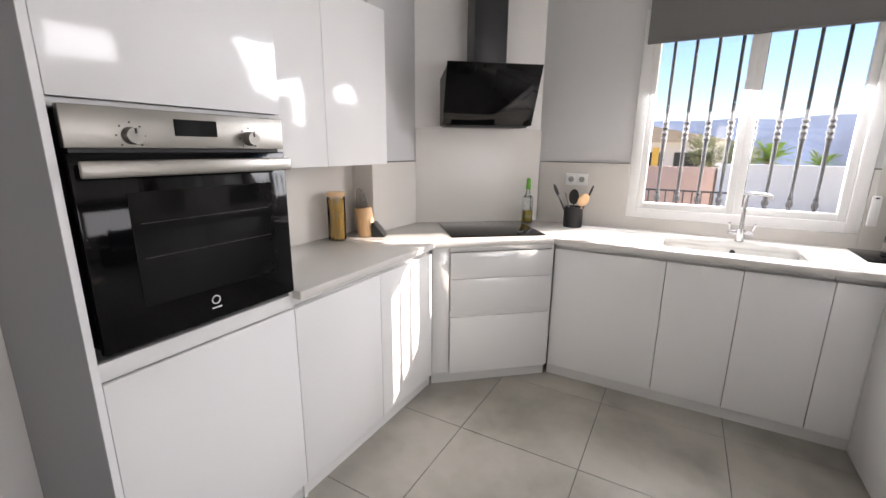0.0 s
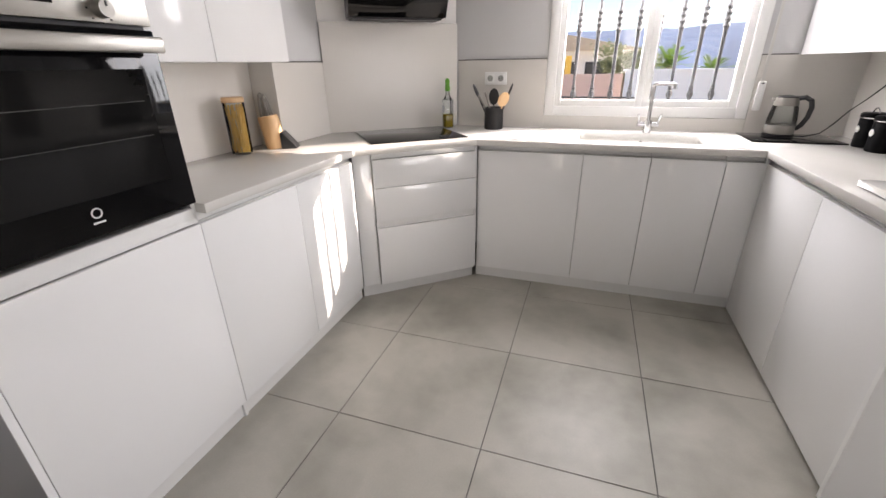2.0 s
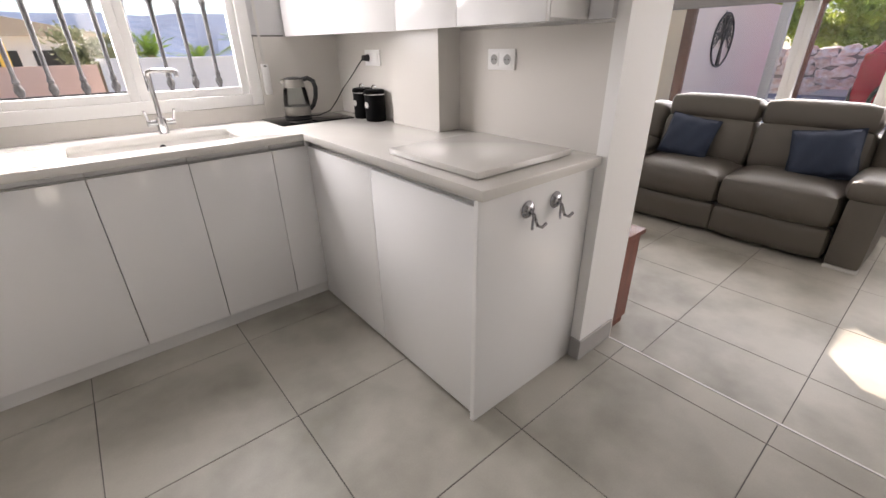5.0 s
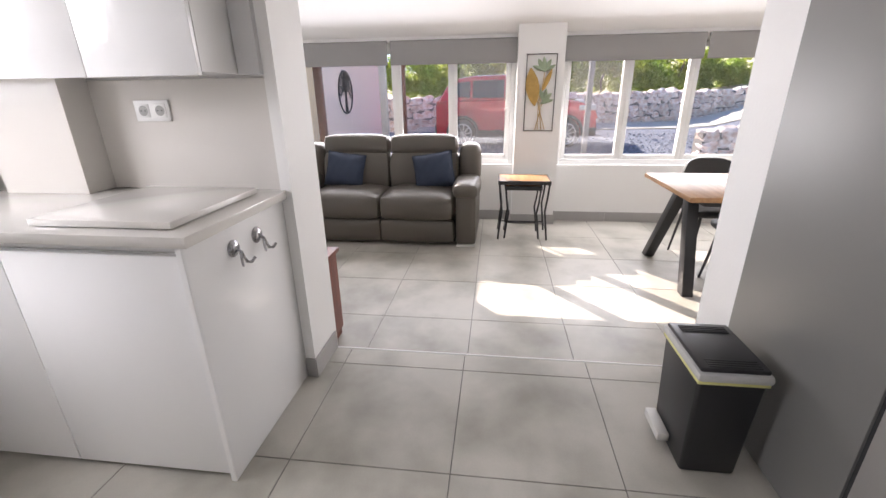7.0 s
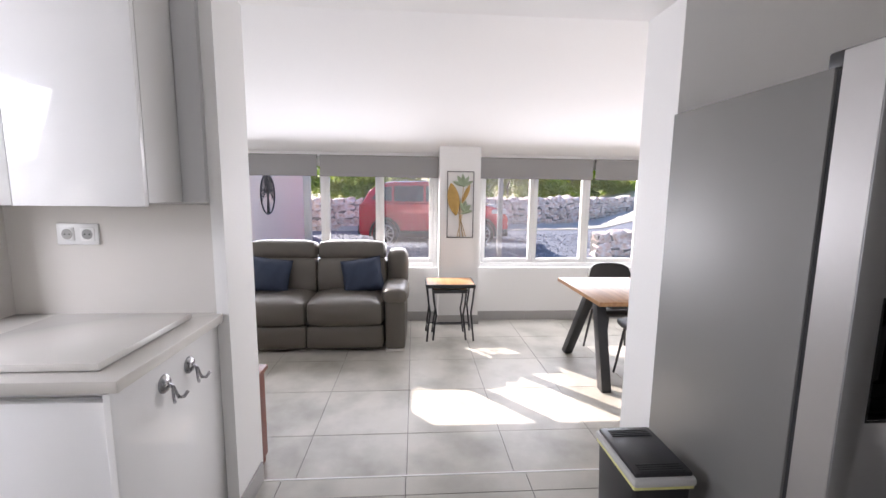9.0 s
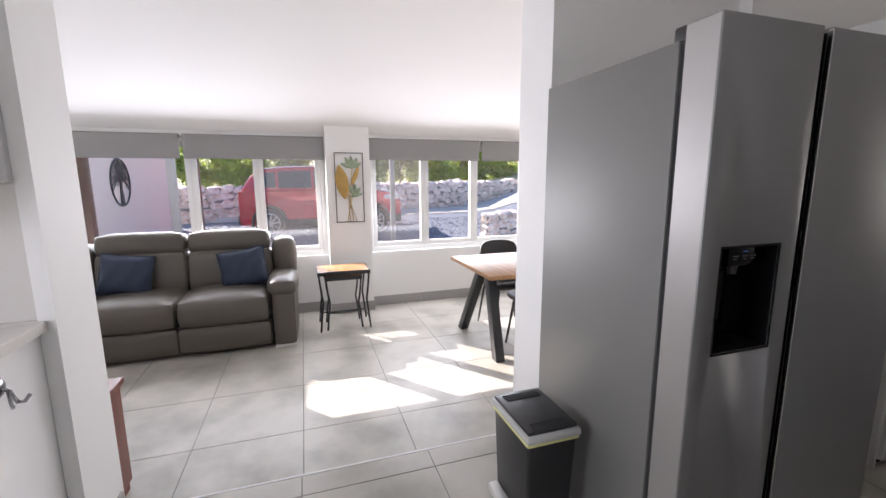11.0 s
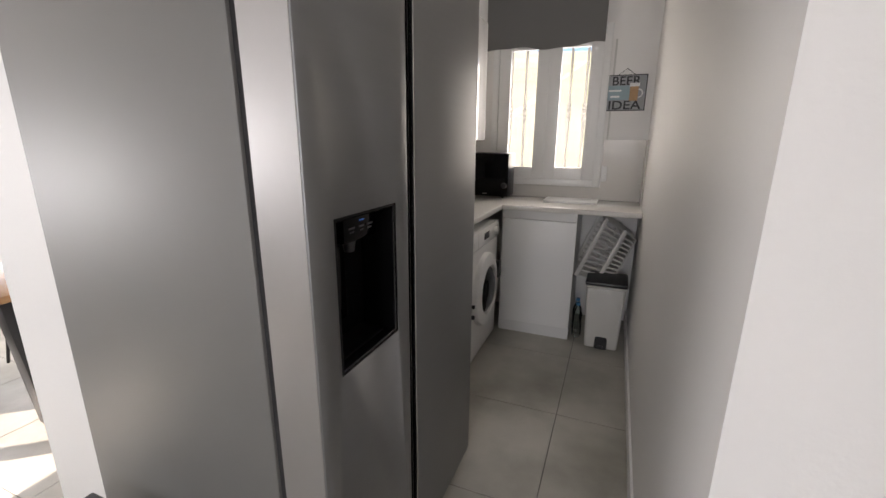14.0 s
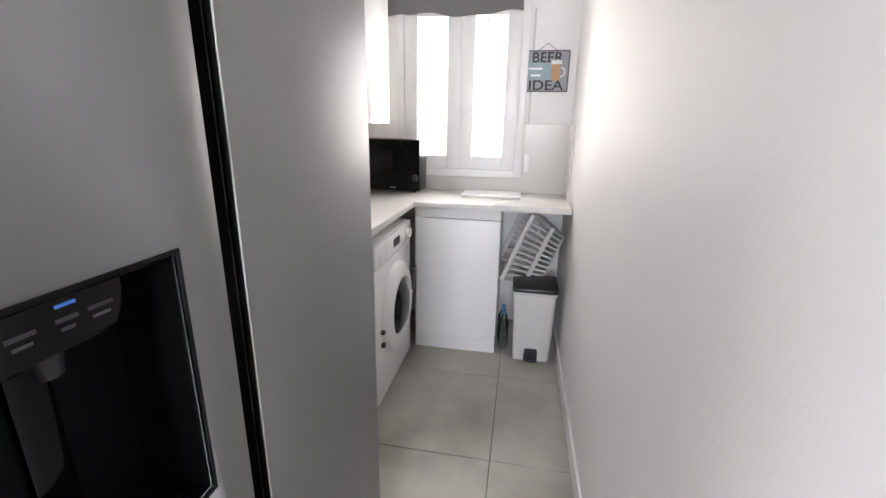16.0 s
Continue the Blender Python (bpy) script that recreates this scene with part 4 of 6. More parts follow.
kt.scale = (0.9, 0.9, 0.9)
cable = tagged(finish("power_cable", tube(bmesh.new(), [pl, (1.545, 0.955, 1.19), (1.51, 0.985, 1.13), (1.47, 1.02, 1.07), (1.44, 1.06, 1.0), (1.41, 1.09, 0.95), (1.36, 1.13, 0.925), (1.30, 1.16, 0.922)], 0.0035, 6), BLACK), "thin black kettle cable hanging from the socket", "cable")

for x, y, r in ((1.55, 0.955, 0.052), (1.545, 0.815, 0.055)):
    c = thing("canister", "black enamel kitchen canister with a lid and wire clasp", "canister", (x, y, TOP), world=False, group="black canisters")
    ENA = MATT_BLACK
    part("body", lathe(bmesh.new(), [(r - 0.003, 0), (r, 0.004), (r, 0.135), (r - 0.002, 0.138)], 28), ENA, c)
    part("lid", lathe(bmesh.new(), [(r + 0.002, 0.138), (r + 0.002, 0.156), (r - 0.006, 0.162)], 28), ENA, c)
    part("lid_ring", lathe(bmesh.new(), [(r + 0.0025, 0.136), (r + 0.003, 0.139), (r + 0.0025, 0.141)], 28), CHROME, c)
    part("wire_handle", tube(bmesh.new(), arc((0, 0, 0.158), 0.026, 0, 180, 10, (0, 1, 0)), 0.0028, 6), CHROME, c)
    bm = cyl(bmesh.new(), (-r - 0.001, 0.0, 0.085), (-r + 0.004, 0.0, 0.085), 0.016, n=18)
    part("round_label", bm, GREY_PLASTIC, c)

HOOKM = material("dull_chrome", (0.42, 0.42, 0.44), 0.22, 1.0, vary=0.05)
for x, z in ((1.314, 0.79), (1.461, 0.79)):
    hk = thing("coat_hook", "chrome suction hook on the gloss end panel", "hook", (x, -0.459, z), world=False, group="hooks on the end panel")
    part("disc", lathe(bmesh.new(), [(0.03, 0), (0.03, 0.004), (0.022, 0.012), (0.012, 0.016)], 24, Matrix.Rotation(radians(90), 4, "X")), HOOKM, hk)
    part("hook", tube(bmesh.new(), [(0, -0.014, 0.0), (0.004, -0.026, -0.012), (0.01, -0.03, -0.035), (0.016, -0.034, -0.052), (0.03, -0.042, -0.058), (0.044, -0.048, -0.045)], 0.0055, 8), HOOKM, hk)
    part("hook", tube(bmesh.new(), [(0.0, -0.026, -0.01), (-0.012, -0.034, -0.04), (-0.022, -0.042, -0.052), (-0.034, -0.05, -0.042)], 0.0045, 8), HOOKM, hk)

# wrought iron grille outside the kitchen window


# Pale colour also carries the bloom that washes out the utility bars.
PALE_IRON = material("pale_iron_and_bloom", (0.34, 0.32, 0.30), 0.5, vary=0.1, scale=12)


def grille(x0, x1, y, z0, z1, xs, label, mat=IRON):
    g = thing("window_grille", label, "grille", ((x0 + x1) / 2, y, z0))
    for z in (z0, z1):
        part("rail", B(x0, x1, y - 0.005, y + 0.005, z - 0.012, z + 0.012, 0.002), mat, g)
    prof = [(0.010, z0), (0.010, z0 + 0.02), (0.017, z0 + 0.035), (0.019, z0 + 0.05), (0.011, z0 + 0.07), (0.015, z0 + 0.082), (0.0085, z0 + 0.10)]
    zm = z0 + 0.42
    for k in range(4):
        prof += [(0.012, zm + k * 0.034 - 0.017), (0.019, zm + k * 0.034)]
    prof += [(0.0095, zm + 0.12), (0.0095, z1)]
    for x in xs:
        part("bar", lathe(bmesh.new(), prof, 10, Matrix.Translation((x, y, 0))), mat, g)
    return g


grille(-0.06, 1.14, NY + 0.10, 1.075, 2.16, [0.117 + 0.1170 * k for k in range(-1, 9)], "black wrought iron bars with turned knobs outside the kitchen window")
grille(0.506, 1.385, -5.08, 1.03, 2.035, [0.60 + 0.108 * k for k in range(7)], "wrought iron bars outside the utility window", PALE_IRON)
# shutter strap beside the kitchen window
st = thing("shutter_strap", "grey shutter strap with a white winder beside the window", "strap", (1.16, NY, 1.05))
part("strap", B(1.148, 1.162, NY - 0.0165, NY - 0.013, 1.19, 2.05), GREY_PLASTIC, st)
part("winder", B(1.135, 1.175, NY - 0.03, NY - 0.0125, 1.04, 1.2, 0.006), WHITE_PLASTIC, st)
part("slot", B(1.148, 1.162, NY - 0.031, NY - 0.0295, 1.185, 1.192), DARK, st)
st = thing("shutter_strap", "grey shutter strap with a white winder beside the utility window", "strap", (0.55, -4.93, 1.02))
part("strap", B(0.522, 0.534, -4.93, -4.9235, 1.11, 1.94), GREY_PLASTIC, st)
part("winder", B(0.508, 0.545, -4.921, -4.905, 1.02, 1.13, 0.005), WHITE_PLASTIC, st)

# ---- utility passage, drawn in its own frame and set in place at its end ----


def set_in_place(before, m):
    """Moves every top-level thing made since into the house's frame."""
    for ob in list(bpy.data.objects):
        if ob.name not in before and ob.parent is None and ob.type != "LIGHT":
            ob.matrix_basis = m @ ob.matrix_basis


def made_so_far():
    return set(bpy.data.objects.keys())


made = made_so_far()
UT, UB = 0.96, 0.925
bm = prism(bmesh.new(), [(1.115, -3.90), (1.115, -4.655), (0.205, -4.655), (0.205, -5.199), (1.659, -5.199), (1.659, -3.90)], UB, UT, 0.003)
tagged(finish("utility_worktop", bm, QUARTZ), "white worktop over the washing machine and under the window", "worktop")
uc = thing("base_cabinet", "gloss white utility cabinet with a plain door", "cabinet", (0.85, -4.9, 0))
part("body", B(0.60, 1.115, -5.19, -4.693, 0.0, UB - 0.002), CARCASS, uc)
door("door", 0.596, 1.108, -4.69, -4.67, 0.085, 0.862, uc, mat=PROFILE)
part("plinth", B(0.596, 1.108, -4.69, -4.676, 0, 0.082), CARCASS, uc)
part("top_rail", B(0.596, 1.108, -4.69, -4.672, 0.866, UB - 0.002, 0.001, 1), CARCASS, uc)
tagged(finish("side_panel", B(1.13, 1.655, -3.925, -3.907, 0, UB - 0.002, 0.001, 1), CARCASS), "white panel beside the washing machine", "panel")

wm = thing("washing_machine", "white front-loading washing machine with a dark porthole", "washing machine", (1.4, -4.27, 0))
W0, W1, WF = -4.60, -3.965, 1.125
part("body", B(WF + 0.01, 1.64, W0, W1, 0.02, 0.865, 0.012), WHITE_PLASTIC, wm)
part("front_panel", B(WF, WF + 0.012, W0 + 0.004, W1 - 0.004, 0.025, 0.745, 0.004), WHITE_PLASTIC, wm)
cpanel = part("control_panel", B(WF - 0.006, WF + 0.012, W0 + 0.004, W1 - 0.004, 0.752, 0.862, 0.006), WHITE_PLASTIC, wm)
part("display", B(WF - 0.0075, WF - 0.006, -4.36, -4.25, 0.785, 0.83, 0.001, 1), BLACK_GLASS, cpanel)
part("programme_knob", C((WF - 0.03, -4.50, 0.807), (WF - 0.006, -4.50, 0.807), 0.026, 0.03, 24), WHITE_PLASTIC, cpanel)
part("drawer_line", B(WF - 0.0068, WF - 0.006, -4.13, -4.125, 0.758, 0.858), GREY_PLASTIC, cpanel)
bm = bmesh.new()
for k in range(3):
    box(bm, WF - 0.0068, WF - 0.006, -4.06 + 0.0, -4.0, 0.80 - 0.016 * k, 0.805 - 0.016 * k)
part("printed_marks", bm, GREY_PLASTIC, cpanel)
RY = Matrix.Translation((WF, -4.285, 0.45)) @ Matrix.Rotation(radians(-90), 4, "Y")
part("door_ring", lathe(bmesh.new(), [(0.245, -0.002), (0.245, 0.012), (0.235, 0.03), (0.20, 0.042), (0.165, 0.042), (0.155, 0.03), (0.155, 0.01)], 48, RY), WHITE_PLASTIC, wm)
part("porthole", lathe(bmesh.new(), [(0.157, 0.012), (0.15, 0.03), (0.10, 0.055), (0.03, 0.065), (0.001, 0.066)], 40, RY), BLACK_GLASS, wm, "dark glass porthole")
part("door_handle", B(WF - 0.055, WF - 0.02, -4.53, -4.47, 0.47, 0.60, 0.01), BLACK, wm, "black door handle")
for z in (0.33, 0.40):
    part("door_hinge", B(WF - 0.02, WF - 0.0, -4.052, -4.03, z, z + 0.022, 0.003), BLACK, wm)
for y in (-4.0, -4.56):
    part("foot", C((1.17, y, 0), (1.17, y, 0.021), 0.022), BLACK, wm)

mw = thing("microwave", "black microwave oven standing in the worktop corner", "microwave", (1.4, -5.03, UT), world=False)
part("body", B(-0.245, 0.235, -0.14, 0.045, 0.012, 0.345, 0.006), BLACK, mw)
part("door", B(-0.245, 0.235, 0.046, 0.064, 0.014, 0.343, 0.004), BLACK_GLASS, mw)
part("dial", lathe(bmesh.new(), [(0.02, 0), (0.02, 0.012), (0.016, 0.014)], 24, Matrix.Translation((-0.215, 0.064, 0.10)) @ Matrix.Rotation(radians(-90), 4, "X")), BLACK, mw)
part("dial_ring", tube(bmesh.new(), arc((-0.215, 0.066, 0.10), 0.021, 0, 360, 24), 0.0015, 5), CHROME, mw)
part("badge", B(-0.08, -0.04, 0.0642, 0.0648, 0.03, 0.035), MARK, mw)
for x in (-0.2, 0.2):
    for y in (-0.12, 0.03):
        part("foot", C((x, y, 0), (x, y, 0.0125), 0.012), BLACK, mw)

tr = tagged(finish("white_tray", tapered(bmesh.new(), 0.49, 0.87, -5.13, -4.89, UT, UT + 0.016, 0.96, 0.004), WHITE_PLASTIC), "flat white tray lying on the worktop", "tray")
wc = thing("wall_cabinet", "gloss white wall cabinet over the washing machine", "cabinet", (1.5, -4.4, 1.4))
part("body", B(1.352, 1.66, -4.9, -3.95, 1.40, 2.2), CARCASS, wc)
door("door", 1.33, 1.35, -4.9, -4.43, 1.40, 2.2, wc)
door("door", 1.33, 1.35, -4.427, -3.95, 1.40, 2.2, wc)
structure("splashback_utility", B(0.205, 0.49, -5.2, -5.19, UT, 1.41, 0.001, 1), SPLASH, "white splashback tile beside the window", "splashback", True)
structure("splashback_utility_side", B(0.2, 0.209, -5.19, -4.93, UT, 1.41, 0.001, 1), SPLASH, "white splashback tile on the passage wall", "splashback", True)
structure("splashback_utility_sill", B(0.49, 1.66, -5.2, -5.19, UT, 1.055, 0.001, 1), SPLASH, "low white splashback under the window", "splashback", True)

sign = thing("wall_sign", "grey and blue metal sign reading beer and idea on a string", "sign", (0.383, -5.2, 1.613))
SLATE = material("sign_grey", (0.33, 0.34, 0.35), 0.6, vary=0.15, scale=14)
part("plate", B(0.247, 0.52, -5.194, -5.188, 1.613, 1.857, 0.001, 1), SLATE, sign)
part("blue_band", B(0.305, 0.51, -5.1878, -5.187, 1.687, 1.785), material("sign_blue", (0.28, 0.38, 0.42), 0.6, vary=0.15, scale=14), sign, "pale blue middle band")
bm = bmesh.new()
for args in ((0.247, 0.52, 1.613, 1.619), (0.247, 0.52, 1.851, 1.857), (0.247, 0.253, 1.619, 1.851), (0.514, 0.52, 1.619, 1.851)):
    box(bm, args[0], args[1], -5.188, -5.185, args[2], args[3])
part("rim", bm, BLACK_METAL, sign)


def lettering(name, text, size, m, mat, parent, fat=0.0):
    cu = bpy.data.curves.new(name, "FONT")
    cu.body, cu.size, cu.extrude, cu.align_x, cu.offset = text, size, 0.0006, "CENTER", fat
    ob = new(name, cu)
    me = bpy.data.meshes.new_from_object(ob)
    bpy.data.objects.remove(ob)
    bpy.data.curves.remove(cu)
    me.transform(ROOTS[parent.name] @ m)
    me.materials.append(mat)
    ob = new(name, me)
    ob.parent = parent
    ROOTS[ob.name] = ROOTS[parent.name]
    return ob


INK = material("dark_sign_ink", (0.03, 0.03, 0.035), 0.6, vary=0.2, scale=40)
FACE = Matrix(((-1, 0, 0, 0), (0, 0, 1, 0), (0, 1, 0, 0), (0, 0, 0, 1)))
lettering("lettering", "BEER", 0.088, Matrix.Translation((0.385, -5.1845, 1.788)) @ FACE @ Matrix.Diagonal((1.0, 0.95, 1, 1)), INK, sign, 0.001)
lettering("lettering", "IDEA", 0.088, Matrix.Translation((0.385, -5.1845, 1.624)) @ FACE @ Matrix.Diagonal((1.15, 0.95, 1, 1)), INK, sign, 0.001)
bm = bmesh.new()
for z, a, b in ((1.745, 0.41, 0.495), (1.705, 0.42, 0.48)):
    box(bm, a, b, -5.1868, -5.186, z, z + 0.012)
part("script_lines", bm, WHITE_PLASTIC, sign)
mug = part("beer_mug", B(0.30, 0.355, -5.187, -5.180, 1.68, 1.785, 0.002, 1), material("mug_amber", (0.45, 0.27, 0.13), 0.5, vary=0.2, scale=40), sign, "painted glass of beer")
part("foam", B(0.293, 0.36, -5.187, -5.178, 1.775, 1.80, 0.005), WHITE_PLASTIC, mug)
part("mug_handle", tube(bmesh.new(), arc((0.30, -5.183, 1.73), 0.028, 90, 270, 10), 0.005, 6), WHITE_PLASTIC, mug)
part("string", tube(bmesh.new(), [(0.44, -5.19, 1.857), (0.385, -5.193, 1.90), (0.33, -5.19, 1.857)], 0.0018, 5), BLACK, sign)

pb = thing("pedal_bin", "pale grey pedal bin with a black lid", "bin", (0.37, -4.70, 0))
bm = tapered(bmesh.new(), 0.245, 0.495, -4.85, -4.60, 0, 0.45, 0.86, 0.018)
part("body", bm, GREY_PLASTIC, pb)
# Solid dark block gives the uncut pedal opening its shade.
part("pedal_recess", B(0.325, 0.415, -4.632, -4.611, 0.0, 0.10, 0.015), DARK, pb, "dark block painting the shaded pedal opening")
part("pedal", B(0.35, 0.39, -4.62, -4.585, 0.012, 0.03, 0.006), BLACK, pb, "black foot pedal")
part("rim", B(0.24, 0.50, -4.855, -4.595, 0.447, 0.462, 0.006), GREY_PLASTIC, pb)
part("lid", B(0.236, 0.504, -4.86, -4.585, 0.462, 0.492, 0.014), BLACK, pb, "black flat lid")

# slatted laundry basket leaning on the wall behind the bin
lb = thing("laundry_basket", "pale grey slatted plastic laundry basket propped behind the bin", "basket", (0.44, -4.93, 0.02), world=False)
lb.matrix_basis = pose(0.285, -4.985, 0.585, 0, 68, 6)
bw, bl, bh = 0.18, 0.22, 0.25
for a0, a1, nn, ax in ((-bl, bl, 11, "x"), (-bw, bw, 9, "y")):
    for s in (-1, 1):
        for k in range(nn + 1):
            u = a0 + (a1 - a0) * k / nn
            t_ = 0.78
            bm = bmesh.new()
            if ax == "x":
                cyl(bm, (u * t_, s * bw * t_, 0.01), (u, s * bw, bh), 0.007, n=6)
            else:
                cyl(bm, (s * bl * t_, u * t_, 0.01), (s * bl, u, bh), 0.007, n=6)
            part("slat", bm, GREY_PLASTIC, lb)
bm = bmesh.new()
for z, t_ in ((bh, 1.0), (0.10, 0.87)):
    for s in (-1, 1):
        box(bm, -bl * t_ - 0.01, bl * t_ + 0.01, s * bw * t_ - 0.009, s * bw * t_ + 0.009, z - 0.014, z + 0.014, 0.004)
        box(bm, s * bl * t_ - 0.009, s * bl * t_ + 0.009, -bw * t_, bw * t_, z - 0.014, z + 0.014, 0.004)
part("rim", bm, GREY_PLASTIC, lb)
part("bottom", B(-bl * 0.78, bl * 0.78, -bw * 0.78, bw * 0.78, 0, 0.012, 0.004), GREY_PLASTIC, lb)
for x, y in ((0.545, -4.77), (0.555, -4.86)):
    wb = thing("water_bottle", "clear plastic water bottle standing beside the pedal bin", "bottle", (x, y, 0), world=False, group="water bottles")
    part("bottle", lathe(bmesh.new(), [(0.03, 0), (0.033, 0.01), (0.033, 0.10), (0.030, 0.12), (0.033, 0.14), (0.033, 0.18), (0.013, 0.23), (0.013, 0.245)], 18), CLEAR, wb)
    part("cap", lathe(bmesh.new(), [(0.0145, 0.243), (0.0145, 0.262), (0.012, 0.264)], 16), material("blue_cap", (0.05, 0.2, 0.4), 0.4, vary=0.0), wb)

set_in_place(made, Matrix.Translation((0.09, -0.12, 0)) @ Matrix.Scale(0.925, 4))

# ---- living room, drawn from its own floor and set a step down at its end ----
SUNROOM = Matrix.Translation((0.03, 0.1495, FZ)) @ Matrix.Scale(1.115, 4)
made = made_so_far()


def soft(bm, x0, x1, y0, y1, z0, z1, r, puff=0.0, seg=4, m=None):
    """An upholstered block: rounded edges and a slight swell."""
    g0 = len(bm.verts)
    sub = bmesh.new()
    box(sub, x0, x1, y0, y1, z0, z1)
    bmesh.ops.subdivide_edges(sub, edges=sub.edges, cuts=5, use_grid_fill=True)
    c = Vector(((x0 + x1) / 2, (y0 + y1) / 2, (z0 + z1) / 2))
    h = Vector(((x1 - x0) / 2, (y1 - y0) / 2, (z1 - z0) / 2))
    rr = min(r, h.x, h.y, h.z)
    for v in sub.verts:
        d = v.co - c
        inner = Vector([max(-h[i] + rr, min(h[i] - rr, d[i])) for i in range(3)])
        off = d - inner
        if off.length > 1e-6:
            off = off.normalized() * rr
        q = inner + off
        u = [1 - min(1, abs(q[i]) / h[i]) ** 2 for i in range(3)]
        for i in range(3):
            if abs(d[i]) > h[i] - 1e-4:
                q[i] += math.copysign(puff * u[(i + 1) % 3] * u[(i + 2) % 3], d[i])
        v.co = c + q
    if m:
        sub.transform(m)
    me = bpy.data.meshes.new("tmp")
    sub.to_mesh(me)
    sub.free()
    bm.from_mesh(me)
    bpy.data.meshes.remove(me)
    return bm


sofa = thing("sofa", "two-seat taupe leather recliner sofa below the window", "sofa", (4.0, -0.32, 0))
SX = 3.53
for a, b in ((-0.975, -0.325), (-0.32, 0.33)):
    part("footrest_panel", soft(bmesh.new(), SX + 0.0, SX + 0.12, a, b, 0.03, 0.235, 0.03, 0.012), LEATHER, sofa)
    part("seat_cushion", soft(bmesh.new(), SX - 0.015, SX + 0.56, a, b, 0.225, 0.455, 0.06, 0.03), LEATHER, sofa)
    bm = bmesh.new()
    rot = Matrix.Translation((SX + 0.48, 0, 0.43)) @ Matrix.Rotation(radians(7), 4, "Y") @ Matrix.Translation((-(SX + 0.48), 0, -0.43))
    soft(bm, SX + 0.42, SX + 0.62, a + 0.005, b - 0.005, 0.40, 0.76, 0.05, 0.02, m=rot)
    back = part("backrest", bm, LEATHER, sofa)
    bm = soft(bmesh.new(), SX + 0.43, SX + 0.64, a + 0.01, b - 0.01, 0.73, 0.92, 0.055, 0.01, m=rot)
    part("headrest", bm, LEATHER, back)
for a, b in ((-1.187, -0.98), (0.335, 0.54)):
    part("arm", soft(bmesh.new(), SX + 0.0, SX + 0.72, a + 0.012, b - 0.012, 0.02, 0.47, 0.03, 0.008), LEATHER, sofa)
    part("arm_pad", soft(bmesh.new(), SX - 0.02, SX + 0.50, a - 0.005, b + 0.012, 0.43, 0.565, 0.055, 0.012), LEATHER, sofa)
    part("wing", soft(bmesh.new(), SX + 0.46, SX + 0.70, a + 0.005, b - 0.01, 0.47, 0.83, 0.06, 0.01), LEATHER, sofa)
    part("foot", B(SX + 0.01, SX + 0.07, a + 0.02, b - 0.02, 0, 0.022, 0.003), GREY_PLASTIC, sofa)
part("back_shell", soft(bmesh.new(), SX + 0.60, SX + 0.74, -1.15, 0.50, 0.03, 0.72, 0.04), LEATHER, sofa)
# Dark block under the seats carries the shade of the gaps below.
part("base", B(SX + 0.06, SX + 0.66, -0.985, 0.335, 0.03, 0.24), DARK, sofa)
for cy, tl in ((-0.79, -9), (0.10, 7)):
    cu = thing("cushion", "navy blue square cushion leaning on the sofa back", "cushion", (SX + 0.33, cy, 0.47), world=False, group="sofa cushions")
    cu.matrix_basis = pose(SX + 0.31, cy, 0.455, tl, 18, 0)
    bm = bmesh.new()
    n = 14
    grid = {}
    for sgn in (1, -1):
        for i in range(n + 1):
            for j in range(n + 1):
                u, v = 2 * i / n - 1, 2 * j / n - 1
                edge = (1 - u ** 4) * (1 - v ** 4)
                pinch = 1 - 0.06 * (1 - u * u) * abs(v) ** 3
                pinch2 = 1 - 0.06 * (1 - v * v) * abs(u) ** 3
                if sgn == -1 and (i in (0, n) or j in (0, n)):
                    grid[sgn, i, j] = grid[1, i, j]
                else:
                    grid[sgn, i, j] = bm.verts.new((sgn * 0.065 * edge ** 0.6 + 0.006 * math.sin(9 * u + 5 * v), 0.185 * u * pinch2, 0.165 + 0.16 * v * pinch))
        for i in range(n):
            for j in range(n):
                bm.faces.new((grid[sgn, i, j], grid[sgn, i + 1, j], grid[sgn, i + 1, j + 1], grid[sgn, i, j + 1]))
    part("cover", bm, CUSHION, cu)
    part("piping", tube(bmesh.new(), [(0, 0.185 * u, 0.165 + 0.16 * v) for u, v in ((-1, -1), (0, -0.94), (1, -1), (0.94, 0), (1, 1), (0, 0.94), (-1, 1), (-0.94, 0), (-1, -1))], 0.004, 6), CUSHION, cu)


